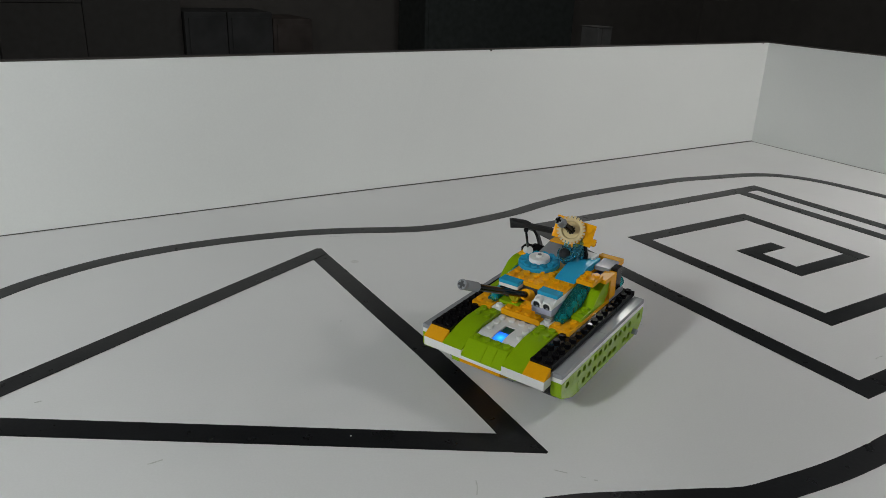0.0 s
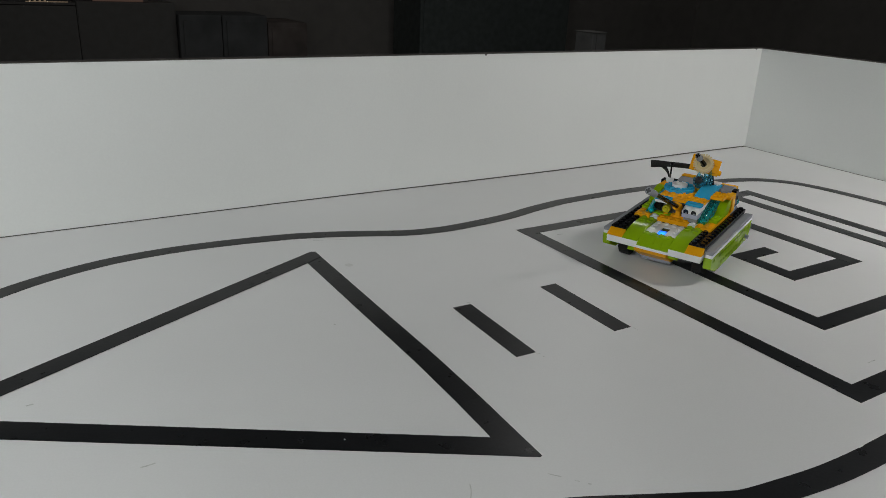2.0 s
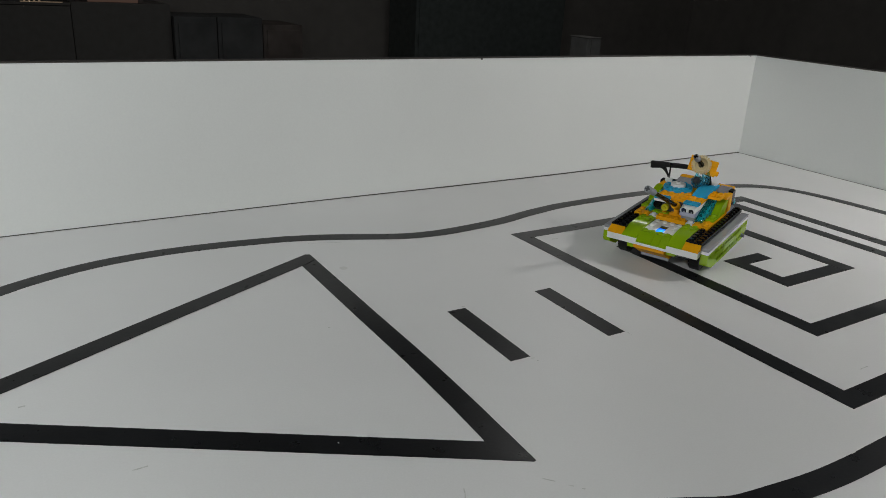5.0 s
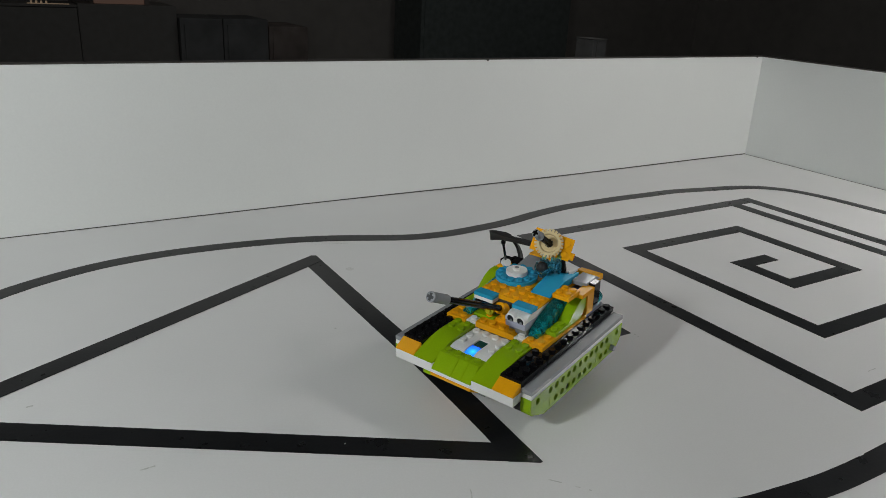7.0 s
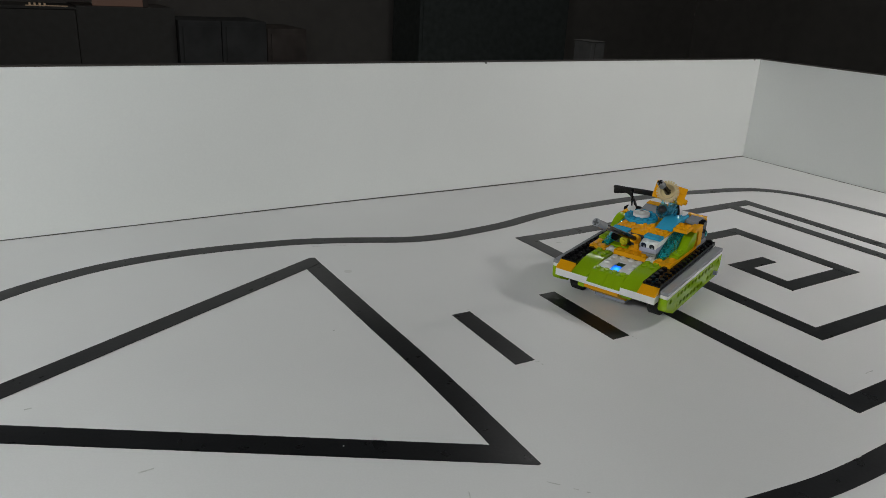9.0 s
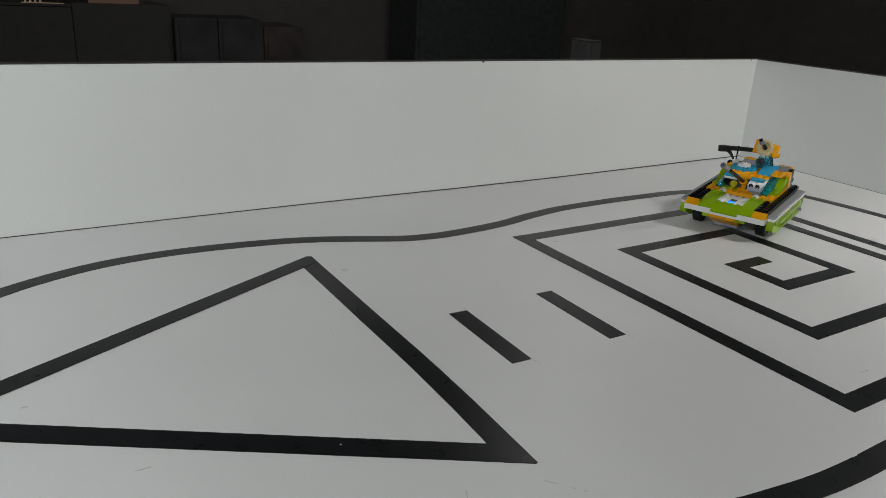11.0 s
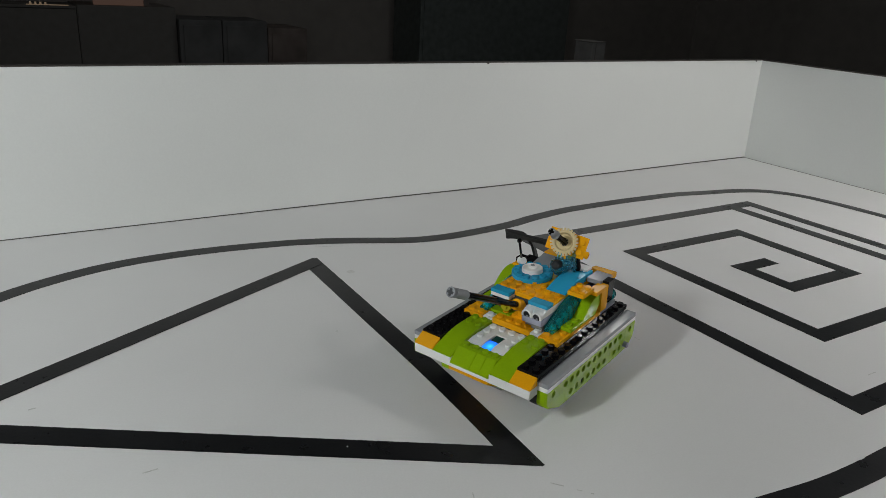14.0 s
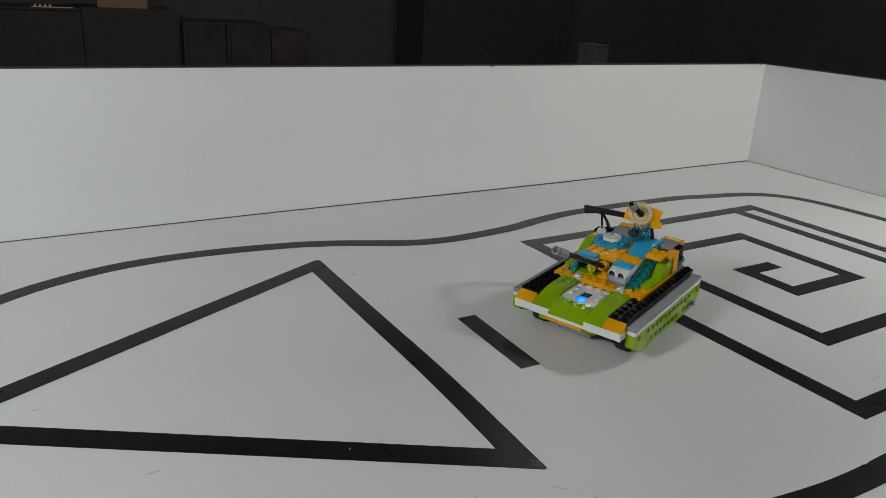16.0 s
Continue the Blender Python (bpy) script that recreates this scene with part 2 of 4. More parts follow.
def arena():
    bm = bmesh.new()
    add_box(bm, X_WEST, X_EAST, Y_SOUTH, Y_NORTH + 0.003, -0.022, 0)
    tagged(part("floor", bm, LAMINATE), "white laminate board floor with faint scuffs", "floor", kind="structure")

    def wall(name, x0, x1, y0, y1):
        bm = bmesh.new()
        add_box(bm, x0, x1, y0, y1, -0.022, WALL_H, 0.0006)
        w = tagged(part(name, bm, BOARD), "low white laminate board wall round the arena", "wall", kind="structure")
        return w

    # the long board bows a little inwards along its foot
    bm = bmesh.new()
    n = 36
    rows = []
    for i in range(n + 1):
        x = X_WEST - WALL_T + (X_EAST + 2 * WALL_T - X_WEST) * i / n
        y = foot(x)
        rows.append([bm.verts.new(p) for p in ((x, y, -0.022), (x, y, 0.0), (x, Y_NORTH, WALL_H), (x, Y_NORTH + WALL_T, WALL_H), (x, Y_NORTH + WALL_T, -0.022))])
    for r, q in zip(rows, rows[1:]):
        for k in range(5):
            bm.faces.new((r[k], r[(k + 1) % 5], q[(k + 1) % 5], q[k]))
    bm.faces.new(rows[0])
    bm.faces.new(rows[-1])
    tagged(part("wall_north", bm, BOARD), "low white laminate board wall round the arena", "wall", kind="structure")
    wall("wall_east", X_EAST + 0.0012, X_EAST + WALL_T, Y_SOUTH, Y_NORTH)
    wall("wall_south", X_WEST - WALL_T, X_EAST + WALL_T, Y_SOUTH - WALL_T, Y_SOUTH - 0.001)
    wall("wall_west", X_WEST - WALL_T, X_WEST - 0.001, Y_SOUTH, Y_NORTH)
    # dark joints where the boards meet
    bm = bmesh.new()
    for i in range(60):
        xa, xb = (X_WEST + (X_EAST - X_WEST) * k / 60 for k in (i, i + 1))
        a, b = foot(xa) - 0.0003, foot(xb) - 0.0003
        ga, gb = (float(np.interp(x, (-0.3, 0.15, 0.6, 1.16), (0.0006, 0.0009, 0.0015, 0.0017))) for x in (xa, xb))
        rings = [[bm.verts.new(p) for p in ((x, y - 0.7 * g, 0.0002), (x, y - 0.7 * g, 0.0004), (x, y, 0.0004 + 0.7 * g), (x, y + 0.001, 0.0004 + 0.7 * g))] for x, y, g in ((xa, a, ga), (xb, b, gb))]
        for k in range(3):
            bm.faces.new((rings[0][k], rings[1][k], rings[1][k + 1], rings[0][k + 1]))
    tagged(part("trim_north", bm, JOINT), "thin dark joint between floor and wall", "trim", kind="structure")
    bm = bmesh.new()
    add_box(bm, X_EAST + 0.0003, X_EAST + 0.0012, Y_SOUTH, Y_NORTH - 0.004, -0.01, 0.0003)
    tagged(part("trim_east", bm, JOINT), "thin dark joint between floor and wall", "trim", kind="structure")
    # dark raw top edge of the boards
    for name, box in (("trim_top_north", (X_WEST, X_EAST + WALL_T, Y_NORTH + 0.0025, Y_NORTH + WALL_T - 0.001)),
                      ("trim_top_east", (X_EAST + 0.0025, X_EAST + WALL_T - 0.001, Y_SOUTH, Y_NORTH))):
        bm = bmesh.new()
        add_box(bm, *box, WALL_H - 0.001, WALL_H + 0.0008)
        tagged(part(name, bm, BOARD_EDGE), "dark raw top edge of the wall boards", "trim", kind="structure")


def strip(bm, pts, width, z):
    """A flat strip of tape along pts, 0.25 mm thick."""
    n = len(pts)
    rings = []
    for i, p in enumerate(pts):
        a, b = Vector(pts[max(0, i - 1)]), Vector(pts[min(n - 1, i + 1)])
        d = (b - a).normalized()
        s = Vector((-d.y, d.x)) * width / 2
        p = Vector(p)
        rings.append([bm.verts.new((q.x, q.y, h)) for h in (z, z + LIFT) for q in (p - s, p + s)])
    for r, q in zip(rings, rings[1:]):
        bm.faces.new((r[2], q[2], q[3], r[3]))
        bm.faces.new((r[0], r[1], q[1], q[0]))
        bm.faces.new((r[0], q[0], q[2], r[2]))
        bm.faces.new((r[1], r[3], q[3], q[1]))
    for r in (rings[0], rings[-1]):
        bm.faces.new((r[0], r[2], r[3], r[1]))


def patch(bm, corners, z=0.0):
    """A flat piece of tape with the given corners."""
    low = [bm.verts.new((x, y, z)) for x, y in corners]
    top = [bm.verts.new((x, y, z + LIFT)) for x, y in corners]
    bm.faces.new(low)
    bm.faces.new(top[::-1])
    n = len(corners)
    for i in range(n):
        bm.faces.new((low[i], low[(i + 1) % n], top[(i + 1) % n], top[i]))


def smooth_path(ctrl, step=0.008):
    """A Catmull-Rom line through the control points."""
    c = [Vector(p) for p in ctrl]
    c = [c[0] * 2 - c[1]] + c + [c[-1] * 2 - c[-2]]
    out = []
    for a, b, d, e in zip(c, c[1:], c[2:], c[3:]):
        n = max(2, int((d - b).length / step))
        for k in range(n):
            t = k / n
            out.append(0.5 * (2 * b + (d - a) * t + (2 * a - 5 * b + 4 * d - e) * t * t + (3 * b - a - 3 * d + e) * t ** 3))
    return out + [c[-2]]


TW = 0.018


def tape_marks():
    def marking(name, label):
        root = new(name)
        return tagged(root, label, "tape marking")

    # square spiral, laid parallel to the walls
    sx, sy = 0.494, 0.6142
    h = TW / 2
    spiral = marking("tape_spiral", "square spiral of glossy black tape stuck on the white floor")
    legs = [((-0.4008, 0.0), (-0.4008, 0.41)), ((0, 0), (-0.4008, 0)), ((0, 0), (0, 0.4077)), ((0, 0.4077), (-0.40, 0.4077)),
            ((0.0, 0.3687), (-0.3196, 0.3687)), ((-0.3196, 0.0852), (-0.3196, 0.3687)), ((-0.0804, 0.0852), (-0.3196, 0.0852)), ((-0.0804, 0.0852), (-0.0804, 0.2806)),
            ((-0.0804, 0.2806), (-0.2393, 0.2806)), ((-0.2393, 0.1623), (-0.2393, 0.2806)), ((-0.1628, 0.1623), (-0.2393, 0.1623)), ((-0.1628, 0.1623), (-0.1628, 0.2204))]
    for k, ((dy0, dx0), (dy1, dx1)) in enumerate(legs):
        x0, x1, y0, y1 = sx + dx0, sx + dx1, sy + dy0, sy + dy1
        bm = bmesh.new()
        if dy0 == dy1:   # along x
            s = 1 if dy0 < -0.2 else -1
            if k == 11:
                s = -1
            z = 0.0
            strip(bm, [(x0, y0 + s * h), (x1, y1 + s * h)], TW, z)
        else:            # along y
            s = -1 if dx0 > 0.25 else 1
            z = LIFT * 0.5
            strip(bm, [(x0 + s * h, y0), (x1 + s * h, y1)], TW, z)
        part("tape_strip", bm, TAPE, spiral)
    # triangle
    tri = marking("tape_triangle", "large triangle of glossy black tape stuck on the white floor")
    corners = [Vector((0.263, 0.6484)), Vector((0.258, 0.2708)), Vector((-0.0818, 0.4764))]
    mid = (corners[0] + corners[1] + corners[2]) / 3
    trims = ((0.004, 0.006), (0.016, 0.0), (0.0, 0.011))
    for k in range(3):
        a, b = corners[k], corners[(k + 1) % 3]
        d = (b - a).normalized()
        s = Vector((-d.y, d.x))
        s = s if s.dot(mid - a) > 0 else -s
        bm = bmesh.new()
        if k == 2:   # cut to the apex
            w = s * TW
            patch(bm, [a, b - d * 0.0035, (0.2647, 0.6450), (0.2645, 0.6300), b + w - d * 0.024, a + w], LIFT)
        elif k:
            strip(bm, [a + s * h + d * trims[k][0], b + s * h - d * trims[k][1]], TW, LIFT * 0.5 * k)
        else:   # this leg bows a little
            strip(bm, smooth_path([(0.2557, 0.6372), (0.2552, 0.567), (0.2545, 0.49), (0.2540, 0.412), (0.2520, 0.345)]), TW, 0)
            e = (corners[2] - corners[1]).normalized()
            patch(bm, [(0.2429, 0.3455), (0.26095, 0.3445), corners[1] + e * 0.001 + Vector((0.0, 0.0015)), corners[1] + e * 0.003, corners[1] + e * 0.0225, (0.2412, 0.312)], 0)
        part("tape_strip", bm, TAPE, tri)
    # two dashes
    for (xa, ya), (xb, yb) in (((0.3285, 0.4720), (0.3255, 0.3772)), ((0.4258, 0.4744), (0.4242, 0.3753))):
        bm = bmesh.new()
        strip(bm, [(xa, ya), (xb, yb)], TW, 0)
        tagged(part("tape_dash", bm, TAPE), "short straight dash of black tape on the floor", "tape marking", "dashes between triangle and spiral")
    # the winding loop round the course
    ctrl = [(-0.30, 0.36), (-0.20, 0.50), (-0.10, 0.600), (-0.0133, 0.663), (0.031, 0.687), (0.08, 0.703), (0.133, 0.709), (0.188, 0.7075), (0.2455, 0.7005),
            (0.2747, 0.6943), (0.3155, 0.681), (0.3727, 0.6585), (0.405, 0.652), (0.441, 0.651), (0.51, 0.6577), (0.5623, 0.670), (0.616, 0.6795),
            (0.667, 0.682), (0.7195, 0.6832), (0.772, 0.6818), (0.827, 0.6797), (0.8765, 0.6704), (0.928, 0.661), (0.9718, 0.6447),
            (1.0008, 0.6174), (1.016, 0.582), (1.023, 0.543), (1.0276, 0.491), (1.030, 0.42), (1.025, 0.33), (0.985, 0.235), (0.90, 0.185),
            (0.75, 0.176), (0.60, 0.176), (0.47, 0.1755), (0.434, 0.1752), (0.3975, 0.1768), (0.362, 0.1812), (0.333, 0.1862), (0.313, 0.1955),
            (0.282, 0.2100), (0.2525, 0.2240), (0.236, 0.2305), (0.215, 0.236), (0.15, 0.245), (0.05, 0.235), (-0.08, 0.20), (-0.2, 0.20), (-0.3, 0.25), (-0.30, 0.36)]
    loop = marking("tape_loop", "winding closed loop of black tape around the course")
    path = smooth_path(ctrl)
    cuts = [0, 26, 52, 86, 120, 160, 205, 250, len(path) - 1]
    for k, (i, j) in enumerate(zip(cuts, cuts[1:])):
        bm = bmesh.new()
        strip(bm, path[i:min(j + 2, len(path))], 0.0172, LIFT * 0.5 * (k % 2))
        part("tape_strip", bm, TAPE, loop)


def scuffs():
    """Faint pencil marks, smudges and specks on the floor."""
    marks = [((0.0477, 0.3728), (0.0519, 0.3727), (0.0562, 0.3730), 0.0011), ((0.2495, 0.2583), (0.252, 0.2552), (0.2547, 0.2522), 0.0008), ((0.2594, 0.2460), (0.2604, 0.2448), (0.2613, 0.2439), 0.0008),
             ((0.2643, 0.2400), (0.265, 0.2394), (0.2656, 0.2387), 0.0009), ((0.2046, 0.2723), (0.2022, 0.2671), (0.1983, 0.2617), 0.0007), ((0.2165, 0.4888), (0.2173, 0.4885), (0.218, 0.4882), 0.0012),
             ((0.3334, 0.3744), (0.335, 0.3740), (0.3364, 0.3736), 0.0011), ((0.3353, 0.3694), (0.3358, 0.3692), (0.3364, 0.3690), 0.0012), ((0.4344, 0.3730), (0.4345, 0.3718), (0.4346, 0.3707), 0.0009),
             ((0.4343, 0.3688), (0.4344, 0.3684), (0.4345, 0.368), 0.0010), ((0.3364, 0.4752), (0.338, 0.4753), (0.3393, 0.4751), 0.0012), ((0.5563, 0.2443), (0.561, 0.2446), (0.5664, 0.2442), 0.0008),
             ((-0.0025, 0.4700), (0.0, 0.4703), (0.0016, 0.4702), 0.0014), ((0.5276, 0.5822), (0.531, 0.5820), (0.535, 0.5811), 0.0014), ((0.2754, 0.6774), (0.292, 0.672), (0.3089, 0.6664), 0.0006)]
    for a, b, c, w in marks:
        bm = bmesh.new()
        strip(bm, smooth_path([a, b, c], 0.001), w, -LIFT * 0.8)
        tagged(part("scuff_mark", bm, SCUFF), "faint grey scuff mark on the white floor", "scuff mark", kind="structure")
    # a soft smudge beside the triangle's tip
    for x, y, r in ((0.2805, 0.5993, 0.0040),):
        bm = bmesh.new()
        add_cyl(bm, (x, y, -0.001), (x, y, 0.00006), r, seg=20)
        tagged(part("scuff_mark", bm, SMUDGE), "faint round smudge on the white floor", "scuff mark", kind="structure")
    # dark nicks on the top edge of the far board
    for x in (0.5785, 1.142):
        bm = bmesh.new()
        add_box(bm, x - 0.0014, x + 0.0014, Y_NORTH - 0.0003, Y_NORTH + 0.003, WALL_H - 0.0016, WALL_H + 0.0003, 0.0002)
        tagged(part("edge_nick", bm, BOARD_EDGE), "small dark nick in the board's top edge", "nick", kind="structure")
    # bright chip on the edge of the loop, and a white speck on the triangle
    for x, y in ((0.4422, 0.1838), (0.1598, 0.3426)):
        bm = bmesh.new()
        add_box(bm, x - (0.0022 if x > 0.3 else 0.0004), x + (0.0022 if x > 0.3 else 0.0004), y - 0.0004, y + 0.0004, 0.0002, 0.0008, 0.0001)
        tagged(part("paper_speck", bm, BOARD), "tiny white speck on the black tape", "speck", kind="structure")


def hall():
    """The dark hall round the arena."""
    for name, box, mat, label in (
            ("hall_floor", (-6, 8, -6, 7, -0.86, -0.80), DARK_FLOOR, "dark hall floor"),
            ("hall_wall_north", (-6, 8, 6.4, 6.6, -0.80, 3.2), DARK_WALL, "dark far wall of the hall"),
            ("hall_wall_south", (-6, 8, -6.2, -6.0, -0.80, 3.2), DARK_WALL, "dark wall of the hall"),
            ("hall_wall_east", (7.6, 7.8, -6, 6.4, -0.80, 3.2), DARK_WALL, "dark wall of the hall"),
            ("hall_wall_west", (-6.2, -6.0, -6, 6.4, -0.80, 3.2), DARK_WALL, "dark wall of the hall"),
            ("hall_ceiling", (-6, 8, -6, 6.4, 3.2, 3.3), DARK_WALL, "dark ceiling of the hall")):
        bm = bmesh.new()
        add_box(bm, *box)
        tagged(part(name, bm, mat), label, name.split("_")[1], kind="structure")
    # table under the arena
    table = tagged(new("arena_table"), "plain dark table that carries the arena", "table")
    bm = bmesh.new()
    add_box(bm, X_WEST + 0.02, X_EAST - 0.02, Y_SOUTH + 0.02, Y_NORTH - 0.02, -0.06, -0.0225)
    part("tabletop", bm, DARK_GREY, table)
    for x in (X_WEST + 0.06, X_EAST - 0.06):
        for y in (Y_SOUTH + 0.05, Y_NORTH - 0.05):
            bm = bmesh.new()
            add_box(bm, x - 0.025, x + 0.025, y - 0.025, y + 0.025, -0.80, -0.06)
            part("leg", bm, DARK_GREY, table)


def far_things():
    """What shows of the dark hall over the wall."""
    box = tagged(new("display_box"), "grey box standing far back in the dark hall", "box")
    bm = bmesh.new()
    add_box(bm, 2.885, 2.985, 3.10, 3.24, -0.80, -0.004, 0.006)
    part("body", bm, GREY_BOX, box)
    bm = bmesh.new()
    add_box(bm, 2.882, 2.988, 3.095, 3.245, -0.004, 0.002, 0.002)
    part("lid", bm, DARK_PANEL, box)
    bm = bmesh.new()
    add_box(bm, 2.91, 2.914, 3.0985, 3.10, -0.6, -0.01)
    part("seam", bm, DARK_PANEL, box)
    # shelf with a thin warm light, and a brown panel that glows to look lit
    shelf = tagged(new("wall_shelf"), "dark shelf unit with a thin warm light strip", "shelf")
    bm = bmesh.new()
    add_box(bm, 0.10, 0.63, 5.85, 6.35, -0.80, -0.05, 0.01)
    part("body", bm, DARK_PANEL, shelf)
    bm = bmesh.new()
    add_box(bm, 0.08, 0.63, 5.845, 6.35, -0.048, -0.03, 0.004)
    part("top", bm, DARK_PANEL, shelf)
    bm = bmesh.new()
    add_box(bm, 0.33, 0.585, 5.85, 5.86, -0.030, -0.0245)
    part("light_strip", bm, GLINT, shelf, "thin warm light strip")
    # trinkets share the strip's emission, a glow in place of light on them
    bm = bmesh.new()
    for k in range(4):
        add_box(bm, 0.35 + k * 0.03, 0.362 + k * 0.03, 5.855, 5.87, -0.0245, -0.010)
    part("trinket", bm, GLINT, shelf)
    panel = tagged(new("display_cabinet"), "dark cabinet with a dim brown front, given a glow", "cabinet")
    bm = bmesh.new()
    add_box(bm, 0.632, 1.295, 5.85, 6.38, -0.80, -0.02, 0.01)
    part("body", bm, DARK_PANEL, panel)
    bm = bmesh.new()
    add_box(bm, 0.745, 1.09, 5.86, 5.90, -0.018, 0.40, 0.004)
    part("front_panel", bm, BROWN_GLOW, panel, "dim brown panel with an added glow to look lit")
    bm = bmesh.new()
    add_box(bm, 1.075, 1.11, 5.845, 5.858, -0.018, 0.40, 0.003)
    part("post", bm, BROWN_PANEL, panel)
    # dim furniture against the far wall
    for name, x0, x1, h, mat, label in (("dark_cabinet", 1.30, 1.615, -0.10, BLUE_PANEL, "dim blue-grey cabinet against the far wall"),
                                        ("dark_cabinet", 1.62, 1.97, -0.10, BLUE_PANEL, "dim blue-grey cabinet against the far wall"),
                                        ("brown_cabinet", 1.975, 2.3, -0.15, BROWN_PANEL, "dim brown cabinet against the far wall"),
                                        ("wide_screen", 3.35, 5.04, 1.1, BLACK_PANEL, "wide black screen in the dark hall")):
        thing = tagged(new(name), label, "cabinet" if "screen" not in name else "screen")
        bm = bmesh.new()
        add_box(bm, x0, x1, 5.8, 6.3, -0.80, h, 0.01)
        part("body", bm, mat, thing)
        bm = bmesh.new()
        add_box(bm, x0 + 0.03, x1 - 0.03, 5.79, 5.798, -0.7, h - 0.04, 0.003)
        part("front_panel", bm, mat, thing)


arena()
tape_marks()
scuffs()
hall()
far_things()


# ---- the toy tank: x forward, y to its left, z up, in millimetres ----
def studs_on(bm, spots, z, r=2.42, h=1.75, seg=12):
    for x, y in spots:
        add_cyl(bm, (x, y, z - 0.2), (x, y, z + h), r, seg=seg, bevel=0.25)


def grid_spots(x0, x1, y0, y1):
    nx, ny = max(1, round((x1 - x0) / 8)), max(1, round((y1 - y0) / 8))
    return [(x0 + (i + 0.5) * (x1 - x0) / nx, y0 + (j + 0.5) * (y1 - y0) / ny) for i in range(nx) for j in range(ny)]


def to_metres(bm):
    bmesh.ops.scale(bm, vec=(MM, MM, MM), verts=bm.verts)
    return bm


def brick(name, x0, x1, y0, y1, z0, z1, mat, root, studs=True, label="", skip=()):
    bm = bmesh.new()
    g = 0.07
    add_box(bm, x0 + g, x1 - g, y0 + g, y1 - g, z0, z1, 0.28)
    if studs:
        studs_on(bm, [s for i, s in enumerate(grid_spots(x0, x1, y0, y1)) if i not in skip], z1)
    return part(name, to_metres(bm), mat, root, label)


def prism(name, profile, y0, y1, mat, root, studs=(), z=0, label="", bevel=0.25, smooth=False):
    bm = bmesh.new()
    add_prism(bm, profile, y0 + 0.07, y1 - 0.07, bevel)
    studs_on(bm, studs, z)
    return part(name, to_metres(bm), mat, root, label, smooth)


def rod(name, a, b, r, mat, root, seg=18, r1=None, bevel=0.0, label=""):
    bm = bmesh.new()
    add_cyl(bm, a, b, r, r1, seg, bevel)
    return part(name, to_metres(bm), mat, root, label)


def beam(name, x0, x1, y0, y1, z0, z1, mat, root, label=""):
    """A technic brick, with round holes right through at every whole stud between its ends."""
    bm = bmesh.new()
    zc = (z0 + z1) / 2 + 0.6
    holes = [x0 + 8 * (i + 1) for i in range(round((x1 - x0) / 8) - 1)]
    seg, r = 16, 2.45
    sides = []
    for y in (y0, y1):
        ring_list = []
        for hx in holes:
            c = [bm.verts.new((hx + dx, y, z)) for dx, z in ((4, z1), (-4, z1), (-4, z0), (4, z0))]
            ring = [bm.verts.new((hx + r * math.cos(2 * math.pi * (k + 0.5) / seg), y, zc + r * math.sin(2 * math.pi * (k + 0.5) / seg))) for k in range(seg)]
            q = seg // 4
            for s in range(4):
                bm.faces.new([c[s], c[(s + 1) % 4]] + [ring[(s * q + k + q // 2) % seg] for k in range(q - 1, -1, -1)])
                bm.faces.new([c[s], ring[(s * q + q // 2) % seg], ring[(s * q + q // 2 - 1) % seg]])
            ring_list.append(ring)
        for xa, xb in ((x0, x0 + 4), (x1 - 4, x1)):
            bm.faces.new([bm.verts.new((xx, y, zz)) for xx, zz in ((xa, z0), (xb, z0), (xb, z1), (xa, z1))])
        sides.append(ring_list)
    for ra, rb in zip(*sides):
        for k in range(seg):
            bm.faces.new((ra[k], ra[(k + 1) % seg], rb[(k + 1) % seg], rb[k]))
    for quad in (((x0, y0, z1), (x1, y0, z1), (x1, y1, z1), (x0, y1, z1)), ((x0, y0, z0), (x1, y0, z0), (x1, y1, z0), (x0, y1, z0)),
                 ((x0, y0, z0), (x0, y1, z0), (x0, y1, z1), (x0, y0, z1)), ((x1, y0, z0), (x1, y1, z0), (x1, y1, z1), (x1, y0, z1))):
        bm.faces.new([bm.verts.new(p) for p in quad])
    bmesh.ops.remove_doubles(bm, verts=bm.verts, dist=0.001)
    return part(name, to_metres(bm), mat, root, label)


